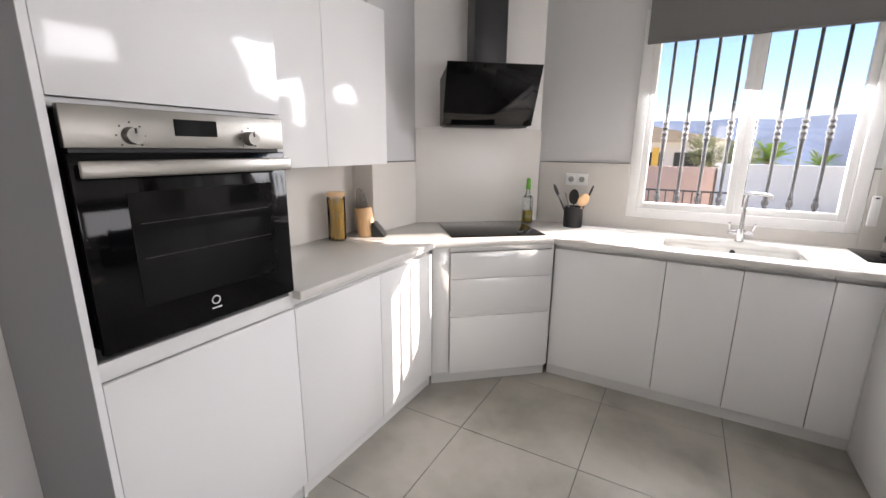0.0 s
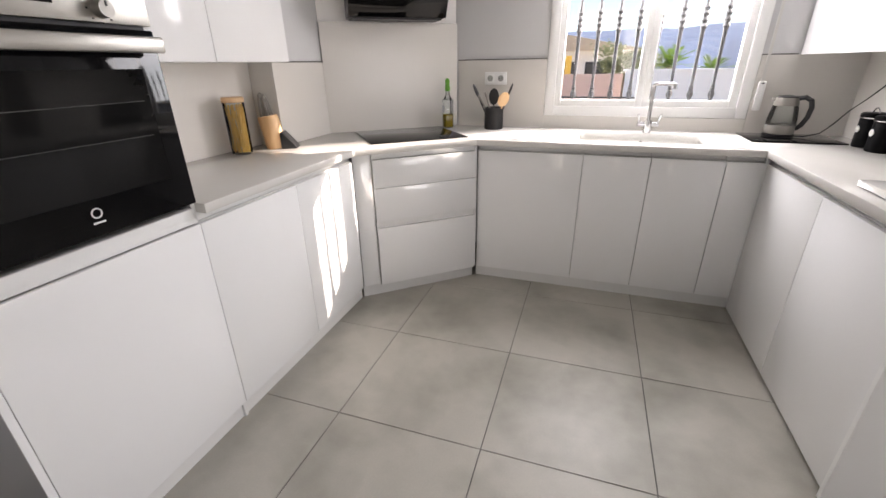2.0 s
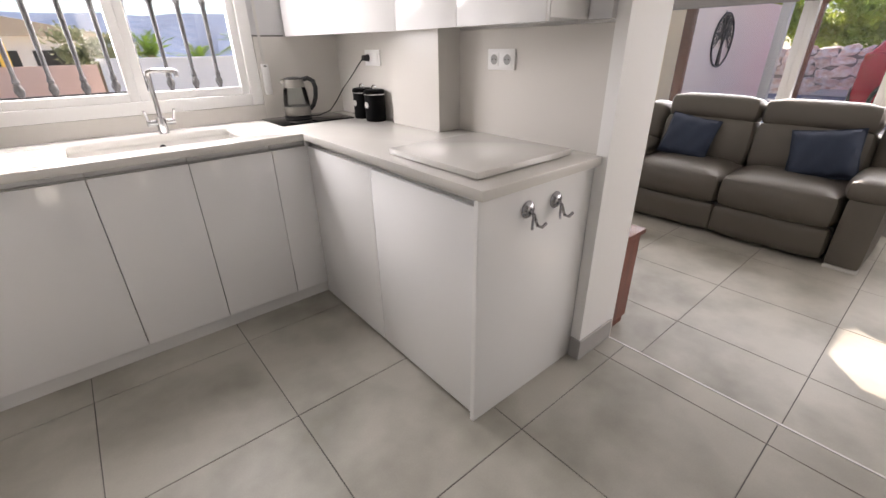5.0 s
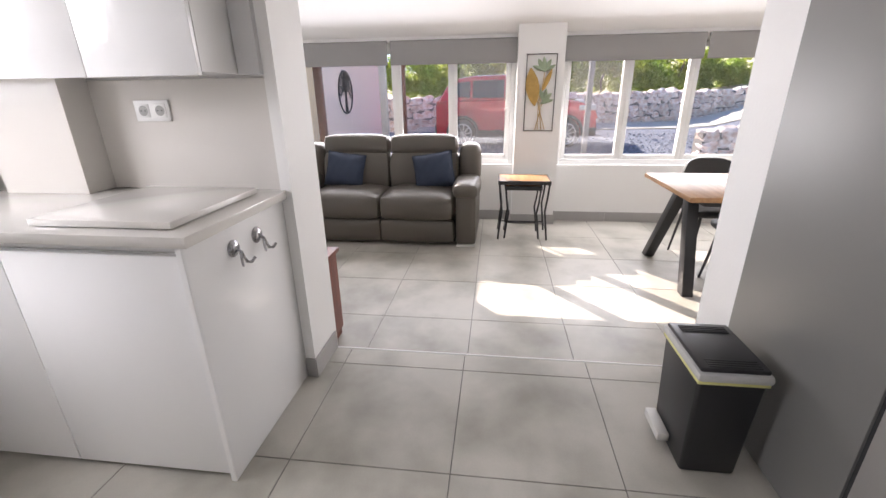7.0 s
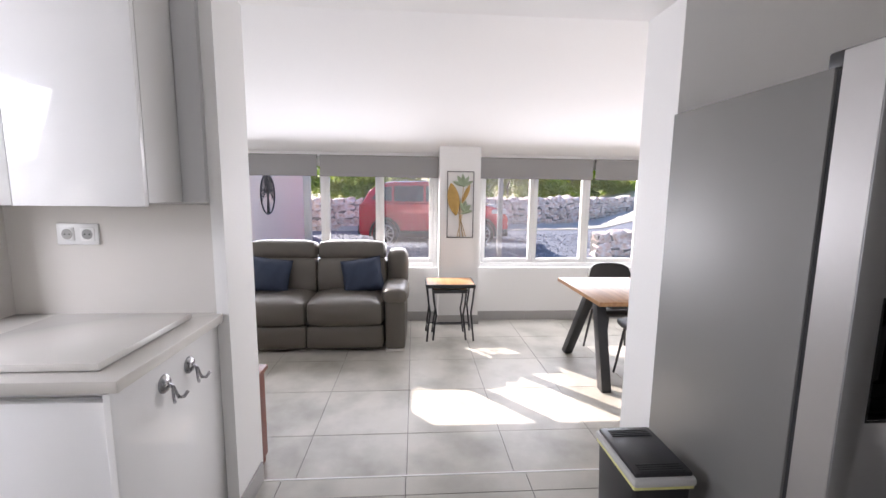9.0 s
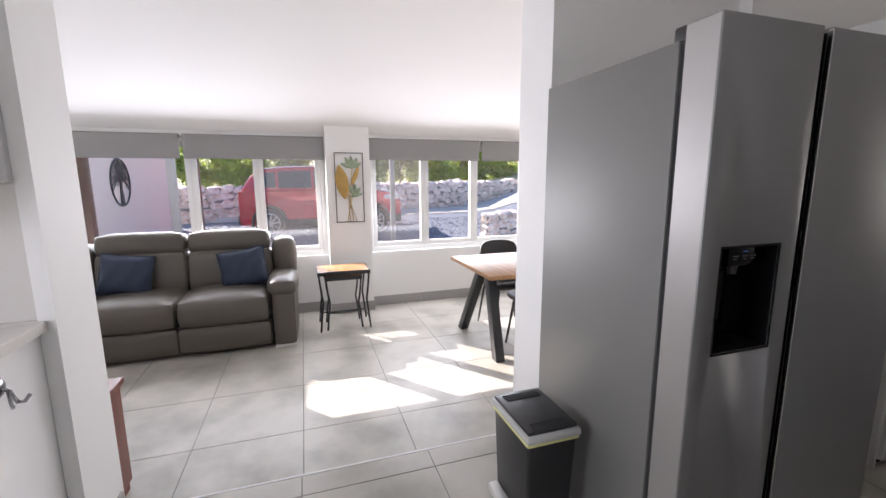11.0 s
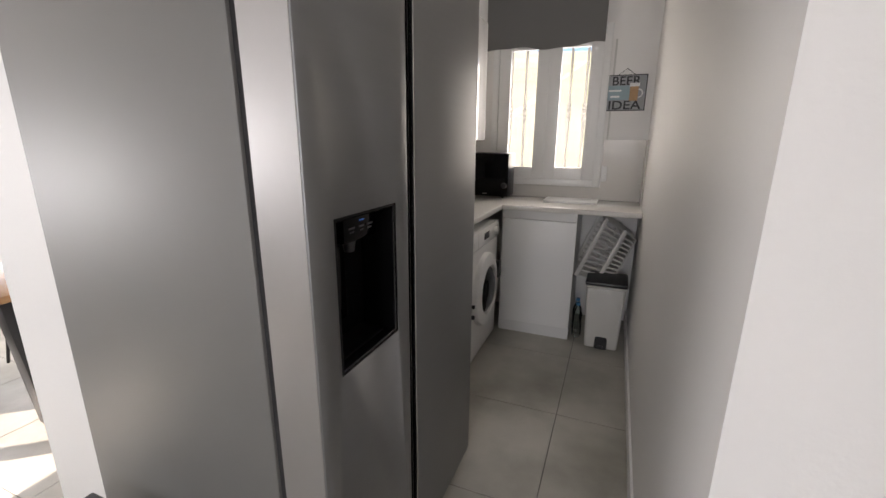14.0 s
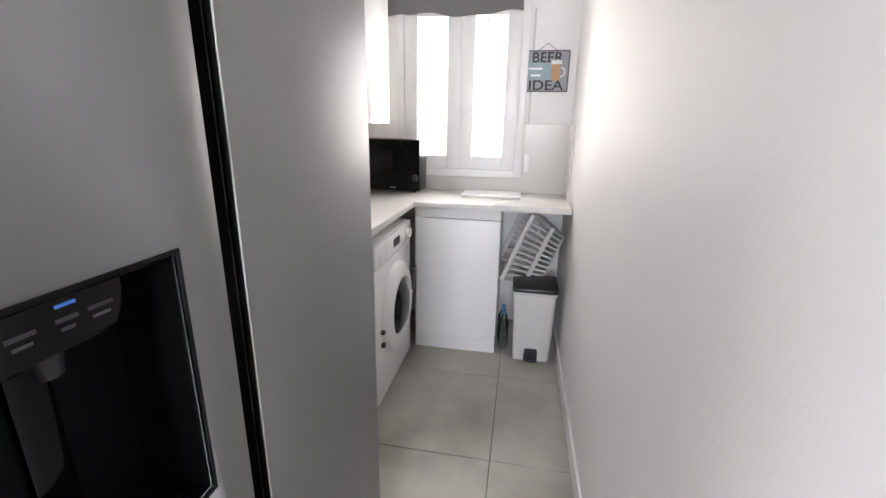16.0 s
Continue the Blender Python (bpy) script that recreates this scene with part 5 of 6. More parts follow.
def side_table(y0, y1, x0, x1, top, label):
    t = thing("nesting_table", label, "side table", ((x0 + x1) / 2, (y0 + y1) / 2, 0), group="nest of tables")
    part("tabletop", B(x0 + 0.012, x1 - 0.012, y0 + 0.012, y1 - 0.012, top - 0.018, top - 0.001, 0.003), OAK, t)
    bm = bmesh.new()
    for args in ((x0, x1, y0, y0 + 0.012), (x0, x1, y1 - 0.012, y1), (x0, x0 + 0.012, y0 + 0.012, y1 - 0.012), (x1 - 0.012, x1, y0 + 0.012, y1 - 0.012)):
        box(bm, *args, top - 0.035, top, 0.002)
    part("frame", bm, BLACK_METAL, t)
    for x in (x0 + 0.012, x1 - 0.012):
        for y, s in ((y0 + 0.012, 1), (y1 - 0.012, -1)):
            part("leg", tube(bmesh.new(), [(x, y, top - 0.03), (x, y + s * 0.012, top - 0.16), (x, y + s * 0.028, top * 0.5), (x, y + s * 0.012, 0.14), (x, y - s * 0.002, 0.0)], 0.0085, 8), BLACK_METAL, t)
    for y, s in ((y0 + 0.012, 1), (y1 - 0.012, -1)):
        part("stretcher", C((x0 + 0.012, y + s * 0.004, 0.085), (x1 - 0.012, y + s * 0.004, 0.085), 0.006, n=8), BLACK_METAL, t)
    part("stretcher", C((x1 - 0.012, y0 + 0.015, 0.085), (x1 - 0.012, y1 - 0.015, 0.085), 0.006, n=8), BLACK_METAL, t)
    return t


side_table(-1.815, -1.355, 3.77, 4.10, 0.545, "small black metal nesting table with an oak top")
side_table(-1.745, -1.415, 3.80, 4.06, 0.49, "smaller black nesting table tucked under the other")

art = thing("wall_art", "thin metal frame with gold and green flower sculpture", "wall art", (4.295, -1.715, 0.924), world=False)
art.matrix_basis = pose(4.292, -1.715, 0.924, 0, 0, 90)
bm = bmesh.new()
for args in ((-0.137, -0.129, 0, 0.676), (0.129, 0.137, 0, 0.676), (-0.129, 0.129, 0, 0.008), (-0.129, 0.129, 0.668, 0.676)):
    box(bm, args[0], args[1], 0.0, 0.008, args[2], args[3], 0.001, 1)
part("frame", bm, IRON, art)


def leaf(bm, c, length, width, angle, depth=0.01, n=8):
    """A pointed metal leaf lying in the x-z plane, creased along its middle."""
    a = radians(angle)
    d, s = Vector((math.sin(a), 0, math.cos(a))), Vector((math.cos(a), 0, -math.sin(a)))
    c = Vector(c)
    rows = []
    for i in range(n + 1):
        t = i / n
        w = width * math.sin(math.pi * min(1, t * 0.96 + 0.02)) ** 0.8
        p = c + d * length * t
        rows.append([bm.verts.new(p - s * w + Vector((0, depth * 0.4, 0))), bm.verts.new(p + Vector((0, depth, 0))), bm.verts.new(p + s * w + Vector((0, depth * 0.4, 0)))])
    for p, q in zip(rows, rows[1:]):
        for k in range(2):
            bm.faces.new((p[k], p[k + 1], q[k + 1], q[k]))
    return bm


for c, ln, w, an, mt in (((-0.045, 0.008, 0.23), 0.33, 0.062, -9, GOLD), ((0.02, 0.008, 0.36), 0.20, 0.022, 22, GOLD),
                         ((0.03, 0.01, 0.52), 0.13, 0.022, -30, GREEN_METAL), ((0.03, 0.01, 0.52), 0.13, 0.02, -5, GREEN_METAL), ((0.03, 0.012, 0.52), 0.12, 0.02, 25, GREEN_METAL), ((0.035, 0.012, 0.53), 0.10, 0.016, 60, GREEN_METAL), ((0.02, 0.012, 0.53), 0.11, 0.018, -65, GREEN_METAL),
                         ((0.035, 0.01, 0.27), 0.11, 0.02, -20, GREEN_METAL), ((0.035, 0.01, 0.27), 0.11, 0.02, 10, GREEN_METAL), ((0.035, 0.012, 0.27), 0.10, 0.02, 45, GREEN_METAL), ((0.035, 0.01, 0.265), 0.09, 0.016, 80, GREEN_METAL), ((0.0, 0.01, 0.25), 0.12, 0.016, 75, GREEN_METAL)):
    ob = part("leaf", leaf(bmesh.new(), c, ln, w, an), mt, art)
for pts in (((0.03, 0.008, 0.01), (0.0, 0.01, 0.2), (-0.03, 0.01, 0.3)), ((-0.03, 0.008, 0.01), (0.01, 0.01, 0.2), (0.035, 0.01, 0.3)), ((0.06, 0.008, 0.01), (0.0, 0.012, 0.2), (0.03, 0.012, 0.53)), ((-0.005, 0.008, 0.01), (-0.01, 0.01, 0.2), (0.0, 0.01, 0.38))):
    part("stem", tube(bmesh.new(), pts, 0.0035, 6), GOLD, art)

for o in list(art.children):
    o.data.transform(Matrix.Diagonal((-1, 1, 1, 1)))
    o.data.flip_normals()

tb = thing("dining_table", "oak-topped dining table with slanted black legs", "table", (2.86, -3.2, 0))
bm = prism(bmesh.new(), [(2.47, -2.40), (3.25, -2.40), (3.25, -4.1), (2.47, -4.1)], 0.690, 0.719, 0.004)
part("tabletop", bm, OAK, tb)
part("apron", B(2.62, 3.1, -3.95, -2.55, 0.63, 0.69, 0.004), BLACK_METAL, tb)
for y in (-2.60, -3.9):
    for xt, xb in ((3.04, 3.49), (2.93, 2.74)):
        bm = bmesh.new()
        d = 0.04
        pts = [(xt - d, 0.67), (xt + d, 0.67), (xb + d, 0.0), (xb - d, 0.0)]
        prism(bm, pts, y - 0.035, y + 0.035, 0.004, m=Matrix(((1, 0, 0, 0), (0, 0, 1, 0), (0, 1, 0, 0), (0, 0, 0, 1))))
        part("leg", bm, BLACK_METAL, tb)

CHAIR = material("black_faux_leather", (0.022, 0.021, 0.021), 0.5, vary=0.1, scale=8, bump=0.0005, bump_scale=200)
ch = thing("dining_chair", "black upholstered dining chair with thin metal legs", "chair", (0, 0, 0), world=False, group="chairs round the table")
part("seat", soft(bmesh.new(), -0.22, 0.22, -0.22, 0.22, 0.41, 0.49, 0.04, 0.012), CHAIR, ch)
bm = bmesh.new()
nb = 12
front_row, back_row = [], []
for s, rowset in ((0.0, front_row), (0.035, back_row)):
    for j in range(7):
        z = 0.46 + 0.37 * j / 6
        rowset.append([bm.verts.new((-0.19 - s - 0.05 * j / 6 + 0.05 * (2 * i / nb - 1) ** 2, 0.225 * (2 * i / nb - 1) * (1 - 0.18 * (j / 6) ** 3), z - 0.04 * (j / 6) ** 2 * (2 * i / nb - 1) ** 4)) for i in range(nb + 1)])
for rs in (front_row, back_row):
    for j in range(6):
        for i in range(nb):
            bm.faces.new((rs[j][i], rs[j][i + 1], rs[j + 1][i + 1], rs[j + 1][i]))
for i in range(nb):
    bm.faces.new((front_row[6][i], front_row[6][i + 1], back_row[6][i + 1], back_row[6][i]))
    bm.faces.new((front_row[0][i], front_row[0][i + 1], back_row[0][i + 1], back_row[0][i]))
for j in range(6):
    for i in (0, nb):
        bm.faces.new((front_row[j][i], front_row[j + 1][i], back_row[j + 1][i], back_row[j][i]))
part("backrest", bm, CHAIR, ch)
for sx in (-1, 1):
    for sy in (-1, 1):
        part("leg", C((sx * 0.16, sy * 0.16, 0.42), (sx * 0.21, sy * 0.21, 0), 0.013, 0.009, 10), BLACK_METAL, ch)
ch.matrix_basis = pose(3.42, -3.0, 0, 0, 0, 180) @ Matrix.Scale(0.93, 4)
copy_thing(ch, pose(2.86, -3.02, 0, 0, 0, 4))

rb = thing("wooden_cabinet", "low dark red wooden cabinet behind the pier", "cabinet", (1.88, 0.1, 0))
part("body", B(1.745, 2.07, -0.49, 0.75, 0.04, 0.49, 0.004), REDWOOD, rb)
part("top", B(1.737, 2.08, -0.505, 0.76, 0.49, 0.515, 0.004), REDWOOD, rb)
part("plinth", B(1.755, 2.06, -0.48, 0.74, 0, 0.041), REDWOOD, rb)

set_in_place(made, SUNROOM)

# ---- outside ----
EARTH = material("dry_earth", (0.52, 0.45, 0.33), 0.95, vary=0.2, scale=0.3, bump=0.02, bump_scale=3, second=(0.42, 0.40, 0.24), mix_scale=0.08)
GRAVEL = material("grey_gravel", (0.13, 0.145, 0.18), 0.9, vary=0.7, scale=26, bump=0.01, bump_scale=40)
PATHM = material("pale_concrete", (0.52, 0.50, 0.46), 0.9, vary=0.1, scale=2, bump=0.002, bump_scale=30)
RENDER_W = material("white_render", (0.84, 0.80, 0.79), 0.85, vary=0.06, scale=1, bump=0.002, bump_scale=40)
BRIGHT_W = material("whitewash", (0.88, 0.88, 0.89), 0.85, vary=0.05, scale=1, bump=0.002, bump_scale=40)
RENDER_P = material("pink_render", (0.62, 0.44, 0.38), 0.85, vary=0.06, scale=1, bump=0.002, bump_scale=40)
STONE = material("dry_stone", (0.62, 0.58, 0.57), 0.85, vary=0.22, scale=6, bump=0.006, bump_scale=14, per_object=0.45, second=(0.50, 0.37, 0.31), mix_scale=2)
MORTAR = material("pale_mortar", (0.22, 0.21, 0.20), 0.95, vary=0.15, scale=8)
# Blue distance haze is mixed into the hillside colour.
HILL = material("haze_tinted_hillside", (0.075, 0.125, 0.23), 1.0, vary=0.3, scale=0.012, second=(0.12, 0.165, 0.26), mix_scale=0.02)
LEAF = material("hedge_leaf", (0.20, 0.30, 0.04), 0.5, see_through=0.55, vary=0.3, scale=2, per_object=0.5, island=True, second=(0.27, 0.30, 0.06), mix_scale=1)
PALM = material("palm_leaf", (0.11, 0.19, 0.03), 0.5, see_through=0.4, vary=0.2, scale=4, per_object=0.3, island=True)
BARK = material("bark", (0.16, 0.12, 0.09), 0.9, vary=0.3, scale=12, bump=0.01, bump_scale=20)
POSTW = wood("brown_timber", (0.13, 0.05, 0.03), (0.19, 0.08, 0.05), along=(14, 14, 1))


def land(x, y):
    """Height of the land in the sunroom's frame."""
    z = -0.16
    if x > 5:
        z += min(0.25, 0.043 * (x - 5)) + max(0, min(0.07 * (x - 10.8), 1.2)) + 0.05 * max(0, x - 20)
    if y > 3:
        z -= 0.09 * min(y - 3, 12)
    if y < -7:
        z += 0.22 * min(-7 - y, 90)
    return z


def level(x, y):
    """Height of the land."""
    return land(x, y) if x < 4.9 else FZ - 0.12 + 1.115 * land((x - 0.03) / 1.115, (y - 0.1495) / 1.115)


bm = bmesh.new()
axis = sorted({s * v for s in (-1, 1) for v in (0, 2, 4, 5, 6, 7, 8, 9, 10, 11, 12, 13, 14, 15, 17, 20, 26, 35, 50, 80, 130, 220, 400, 800, 1600, 3000)})
vs = {(i, j): bm.verts.new((x, y, level(x, y))) for i, x in enumerate(axis) for j, y in enumerate(axis)}
for i in range(len(axis) - 1):
    for j in range(len(axis) - 1):
        bm.faces.new((vs[i, j], vs[i + 1, j], vs[i + 1, j + 1], vs[i, j + 1]))
structure("ground", bm, EARTH, "dry earth and scrub round the house", "ground")


def sheet(name, pts, lift, mat, label, category, step=0.8):
    """A thin ground cover following the land over a four-sided plot."""
    bm = bmesh.new()
    a, b, c, d = [Vector((*p, 0)) for p in pts]
    nu, nv = max(2, int((b - a).length / step)), max(2, int((d - a).length / step))
    g = {}
    for i in range(nu + 1):
        for j in range(nv + 1):
            u, v = i / nu, j / nv
            p = a.lerp(b, u).lerp(d.lerp(c, u), v)
            g[i, j] = bm.verts.new((p.x, p.y, land(p.x, p.y) + lift))
    for i in range(nu):
        for j in range(nv):
            bm.faces.new((g[i, j], g[i + 1, j], g[i + 1, j + 1], g[i, j + 1]))
    return structure(name, bm, mat, label, category)


made = made_so_far()
sheet("ground_gravel", [(4.66, 1.5), (4.66, -16), (13.6, -18), (12.3, 2.5)], 0.03, GRAVEL, "blue-grey gravel drive", "gravel")
sheet("road", [(12.3, 1.0), (13.7, -18), (15.6, -18), (13.2, 1.0)], 0.05, PATHM, "pale concrete lane beyond the gravel", "lane")

# loose pebbles on the drive
rng = np.random.RandomState(4)
count = 5000
px, py = rng.uniform(5.6, 12.0, count), rng.uniform(-10.0, 1.2, count)
rad = rng.uniform(0.018, 0.045, count)
octa = np.array([(1, 0, 0), (0, 1, 0), (-1, 0, 0), (0, -1, 0), (0, 0, 0.7), (0, 0, -0.4)])
verts, faces = [], []
for k in range(count):
    a = rng.uniform(0, 6.28)
    rot = np.array([[math.cos(a), -math.sin(a) * 0.7, 0], [math.sin(a), math.cos(a) * 0.7, 0], [0, 0, 1]])
    verts += (octa @ rot.T * rad[k] + (px[k], py[k], land(px[k], py[k]) + 0.04)).tolist()
    faces += [(6 * k + i, 6 * k + (i + 1) % 4, 6 * k + 4) for i in range(4)] + [(6 * k + (i + 1) % 4, 6 * k + i, 6 * k + 5) for i in range(4)]
me = bpy.data.meshes.new("gravel")
me.from_pydata(verts, [], faces)
me.materials.append(material("loose_pebble", (0.20, 0.215, 0.25), 0.85, vary=0.2, scale=20, per_object=0.9, island=True))
tagged(new("gravel", me), "loose blue-grey pebbles covering the drive", "gravel", kind="stuff")

set_in_place(made, SUNROOM)

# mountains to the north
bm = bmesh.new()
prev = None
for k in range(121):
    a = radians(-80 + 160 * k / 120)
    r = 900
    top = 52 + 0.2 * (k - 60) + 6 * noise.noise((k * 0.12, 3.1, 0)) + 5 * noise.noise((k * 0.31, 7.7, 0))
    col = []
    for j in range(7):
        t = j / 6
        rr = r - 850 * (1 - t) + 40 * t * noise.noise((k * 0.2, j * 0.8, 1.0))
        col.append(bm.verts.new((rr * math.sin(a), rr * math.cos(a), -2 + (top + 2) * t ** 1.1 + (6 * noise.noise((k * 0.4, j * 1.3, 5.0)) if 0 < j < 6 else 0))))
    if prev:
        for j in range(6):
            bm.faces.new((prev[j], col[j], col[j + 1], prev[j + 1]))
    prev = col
structure("backdrop", bm, HILL, "mountain range on the skyline with blue haze in its colour", "mountains", True)

structure("roof", B(WX - 0.3, LX + 0.3, LS - 0.2, LN + 0.16, 3.27, 3.37), RENDER_W, "flat roof over the house", "roof")

# boundary wall to the north with a low railing
gz = level(0, 9) - 0.05
structure("garden_wall_white", B(0.85, 9.0, 8.6, 8.8, gz, 1.13), BRIGHT_W, "white rendered boundary wall", "wall")
structure("garden_wall_coping", B(0.80, 9.05, 8.57, 8.83, 1.13, 1.17, 0.005, 1), BRIGHT_W, "coping of the boundary wall", "coping")
structure("garden_wall_pink", B(-6.0, 0.85, 9.6, 9.8, gz, 1.06), RENDER_P, "pinkish rendered boundary wall", "wall")
structure("terrace", B(-6, 9, 3.2, 8.6, level(0, 3) - 0.6, level(0, 3) - 0.02), PATHM, "terrace paving below the window", "terrace")
rl = thing("railing", "dark metal railing in front of the boundary wall", "railing", (-0.2, 7.0, -0.15))
for z in (0.32, 0.72):
    part("rail", B(-3.0, 1.05, 6.985, 7.015, z - 0.015, z + 0.015), IRON, rl)
for k in range(29):
    part("baluster", B(-2.95 + 0.14 * k, -2.93 + 0.14 * k, 6.99, 7.01, -0.18, 0.72), IRON, rl)

hs = thing("house", "cream rendered house with a low pitched roof", "house", (-1.0, 20, -1.2))
part("wall", B(-9.0, 1.5, 18.0, 24.0, -1.4, 1.75), RENDER_W, hs)
bm = prism(bmesh.new(), [(-9.4, 1.75), (2.0, 1.75), (-3.0, 2.75), (-4.4, 2.75)], 17.7, 24.3, m=Matrix(((1, 0, 0, 0), (0, 0, 1, 0), (0, 1, 0, 0), (0, 0, 0, 1))))
part("roof", bm, material("pale_roof", (0.55, 0.45, 0.36), 0.9, vary=0.1, scale=3), hs)
for x in (-0.9, 0.35):
    w = part("window", B(x - 0.55, x + 0.35, 17.97, 18.0, 0.75, 1.35), DARK, hs)
    part("sill", B(x - 0.6, x + 0.4, 17.93, 18.0, 0.70, 0.75), RENDER_W, w)
structure("lamp_post_sign", B(-0.62, -0.45, 12.0, 12.05, 1.0, 1.5), material("yellow_sign", (0.75, 0.5, 0.08), 0.5, vary=0.05), "small yellow roadside board", "sign")


def leaves(centre, size, count, leaf_size, mat, name, parent, seed, squash=1.0, clumps=14):
    """A crown of many small leaves gathered in uneven clumps."""
    rng = np.random.RandomState(seed)
    cl = rng.normal(0, 0.42, (clumps, 3)) * np.array(size)
    cr_ = rng.uniform(0.25, 0.5, clumps)
    pick = rng.randint(0, clumps, count)
    p = cl[pick] + rng.normal(0, 0.5, (count, 3)) * (cr_[pick][:, None] * np.array(size))
    p += np.array(centre)
    u = rng.normal(0, 1, (count, 3))
    u /= np.linalg.norm(u, axis=1)[:, None]
    w = np.cross(u, rng.normal(0, 1, (count, 3)))
    w /= np.linalg.norm(w, axis=1)[:, None]
    s = leaf_size * rng.uniform(0.6, 1.3, (count, 1))
    verts = np.stack([p - u * s, p + w * s * 0.45, p + u * s, p - w * s * 0.45], 1).reshape(-1, 3)
    me = bpy.data.meshes.new(name)
    me.from_pydata(verts.tolist(), [], [(4 * i, 4 * i + 1, 4 * i + 2, 4 * i + 3) for i in range(count)])
    me.materials.append(mat)
    me.transform(ROOTS[parent.name])
    ob = new(name, me)
    ob.parent = parent
    return ob


def palm(x, y, z, h, r, seed):
    rng = random.Random(seed)
    t = thing("palm_tree", "low bushy palm with spreading green fronds", "palm", (x, y, z), group="garden palms")
    part("trunk", C((x, y, z), (x, y, z + h), 0.11, 0.08, 10), BARK, t)
    verts, faces = [], []
    for k in range(46):
        a, up = rng.uniform(0, 6.283), rng.uniform(-0.2, 1.25)
        d = Vector((math.cos(a) * math.cos(up), math.sin(a) * math.cos(up), math.sin(up)))
        s = d.cross(Vector((0, 0, 1))).normalized()
        ln = r * rng.uniform(0.7, 1.1)
        for q in range(7):
            t0, t1 = q / 7, (q + 1) / 7
            p0 = Vector((x, y, z + h)) + d * ln * t0 - Vector((0, 0, 0.35 * ln * t0 * t0))
            for sg in (-1, 1):
                tip = p0 + d * ln * 0.22 + s * sg * ln * 0.20 * (1 - 0.5 * t0) - Vector((0, 0, 0.06 * ln))
                i = len(verts)
                verts += [p0, p0 + d * ln * 0.07, tip]
                faces.append((i, i + 1, i + 2))
    me = bpy.data.meshes.new("fronds")
    me.from_pydata([v[:] for v in verts], [], faces)
    me.materials.append(PALM)
    me.transform(ROOTS[t.name])
    ob = new("fronds", me)
    ob.parent = t


palm(2.0, 11.2, -1.0, 2.2, 0.75, 1)
palm(3.05, 11.6, -1.0, 2.05, 0.6, 2)
palm(4.3, 12.0, -1.0, 2.4, 0.7, 6)
palm(2.85, 8.15, -0.6, 0.75, 0.45, 4)
palm(3.5, 8.2, -0.6, 0.55, 0.35, 5)
ol = thing("olive_tree", "grey-green olive tree beyond the boundary wall", "tree", (1.15, 14.0, -1.2))
part("trunk", tube(bmesh.new(), [(1.15, 14, -1.2), (1.2, 14, -0.4), (1.1, 14.05, 0.4), (1.25, 14, 1.0)], 0.13, 10), BARK, ol)
leaves((1.2, 14, 1.2), (0.95, 0.9, 0.45), 4200, 0.06, material("olive_leaf", (0.20, 0.22, 0.13), 0.6, see_through=0.4, per_object=0.4, island=True), "crown", ol, 8)

made = made_so_far()
# east side, in the sunroom's frame: pink garden wall with a round metal tree
structure("garden_wall_east", B(7.3, 11.6, 1.60, 1.78, -0.2, 1.9), material("pale_pink_render", (0.87, 0.75, 0.71), 0.85, vary=0.05, scale=1, bump=0.002, bump_scale=40), "pale garden wall beside the drive", "wall")
structure("garden_building", B(4.66, 7.3, 1.602, 3.2, -0.2, 2.62), material("cream_render", (0.66, 0.55, 0.38), 0.85, vary=0.06, scale=1, bump=0.002, bump_scale=40), "cream outbuilding at the end of the garden wall", "building")
ta = thing("tree_ornament", "round black metal tree of life on the garden wall", "ornament", (8.43, 1.6, 0.92), world=False)
ta.matrix_basis = pose(8.43, 1.585, 1.31)
part("ring", tube(bmesh.new(), arc((0, 0, 0), 0.385, 0, 360, 48), 0.014, 6), BLACK_METAL, ta)
rng = random.Random(11)
trunk = bmesh.new()
for s in (-1, 0, 1):
    tube(trunk, [(0.05 * s, 0, -0.37), (0.03 * s, 0, -0.2), (0.012 * s, 0, -0.05), (0.04 * s, 0, 0.06)], 0.016, 6)
part("trunk", trunk, BLACK_METAL, ta)
for k in range(26):
    a = radians(-20 + 220 * k / 25)
    bm = bmesh.new()
    e = Vector((0.36 * math.cos(a), 0, 0.36 * math.sin(a)))
    mid = Vector((0.15 * math.cos(a) + rng.uniform(-0.03, 0.03), 0, 0.08 + 0.16 * math.sin(a)))
    tube(bm, [(0, 0, 0.0), mid, e], 0.007, 5)
    for q in range(5):
        c = mid.lerp(e, rng.random()) + Vector((rng.uniform(-0.04, 0.04), 0, rng.uniform(-0.04, 0.04)))
        leaf(bm, c, 0.06, 0.016, rng.uniform(0, 360), 0.004, 4)
    part("branch", bm, BLACK_METAL, ta)

# pergola posts and shutter
for x, y, s, mt, lab in ((9.2, 0.62, 0.05, POSTW, "brown timber porch post with a brace"), (8.2, 0.78, 0.06, GREY_PLASTIC, "pale grey porch post"), (8.3, -2.95, 0.045, material("grey_painted_post", (0.25, 0.25, 0.25), 0.6, vary=0.1, scale=6), "slim grey porch post")):
    p = thing("porch_post", lab, "post", (x, y, land(x, y)))
    part("shaft", B(x - s, x + s, y - s, y + s, land(x, y), 2.6, 0.005), mt, p)
    if mt is POSTW:
        part("brace", tube(bmesh.new(), [(x, y, 1.75), (x, y - 0.35, 2.25)], 0.04, 6), mt, p)
    part("foot_plate", B(x - s - 0.03, x + s + 0.03, y - s - 0.03, y + s + 0.03, land(x, y) - 0.02, land(x, y) + 0.05, 0.004), PATHM, p)
sh = thing("window_shutter", "brown wooden shutter folded open outside the window", "shutter", (4.8, 0.62, 0.6))
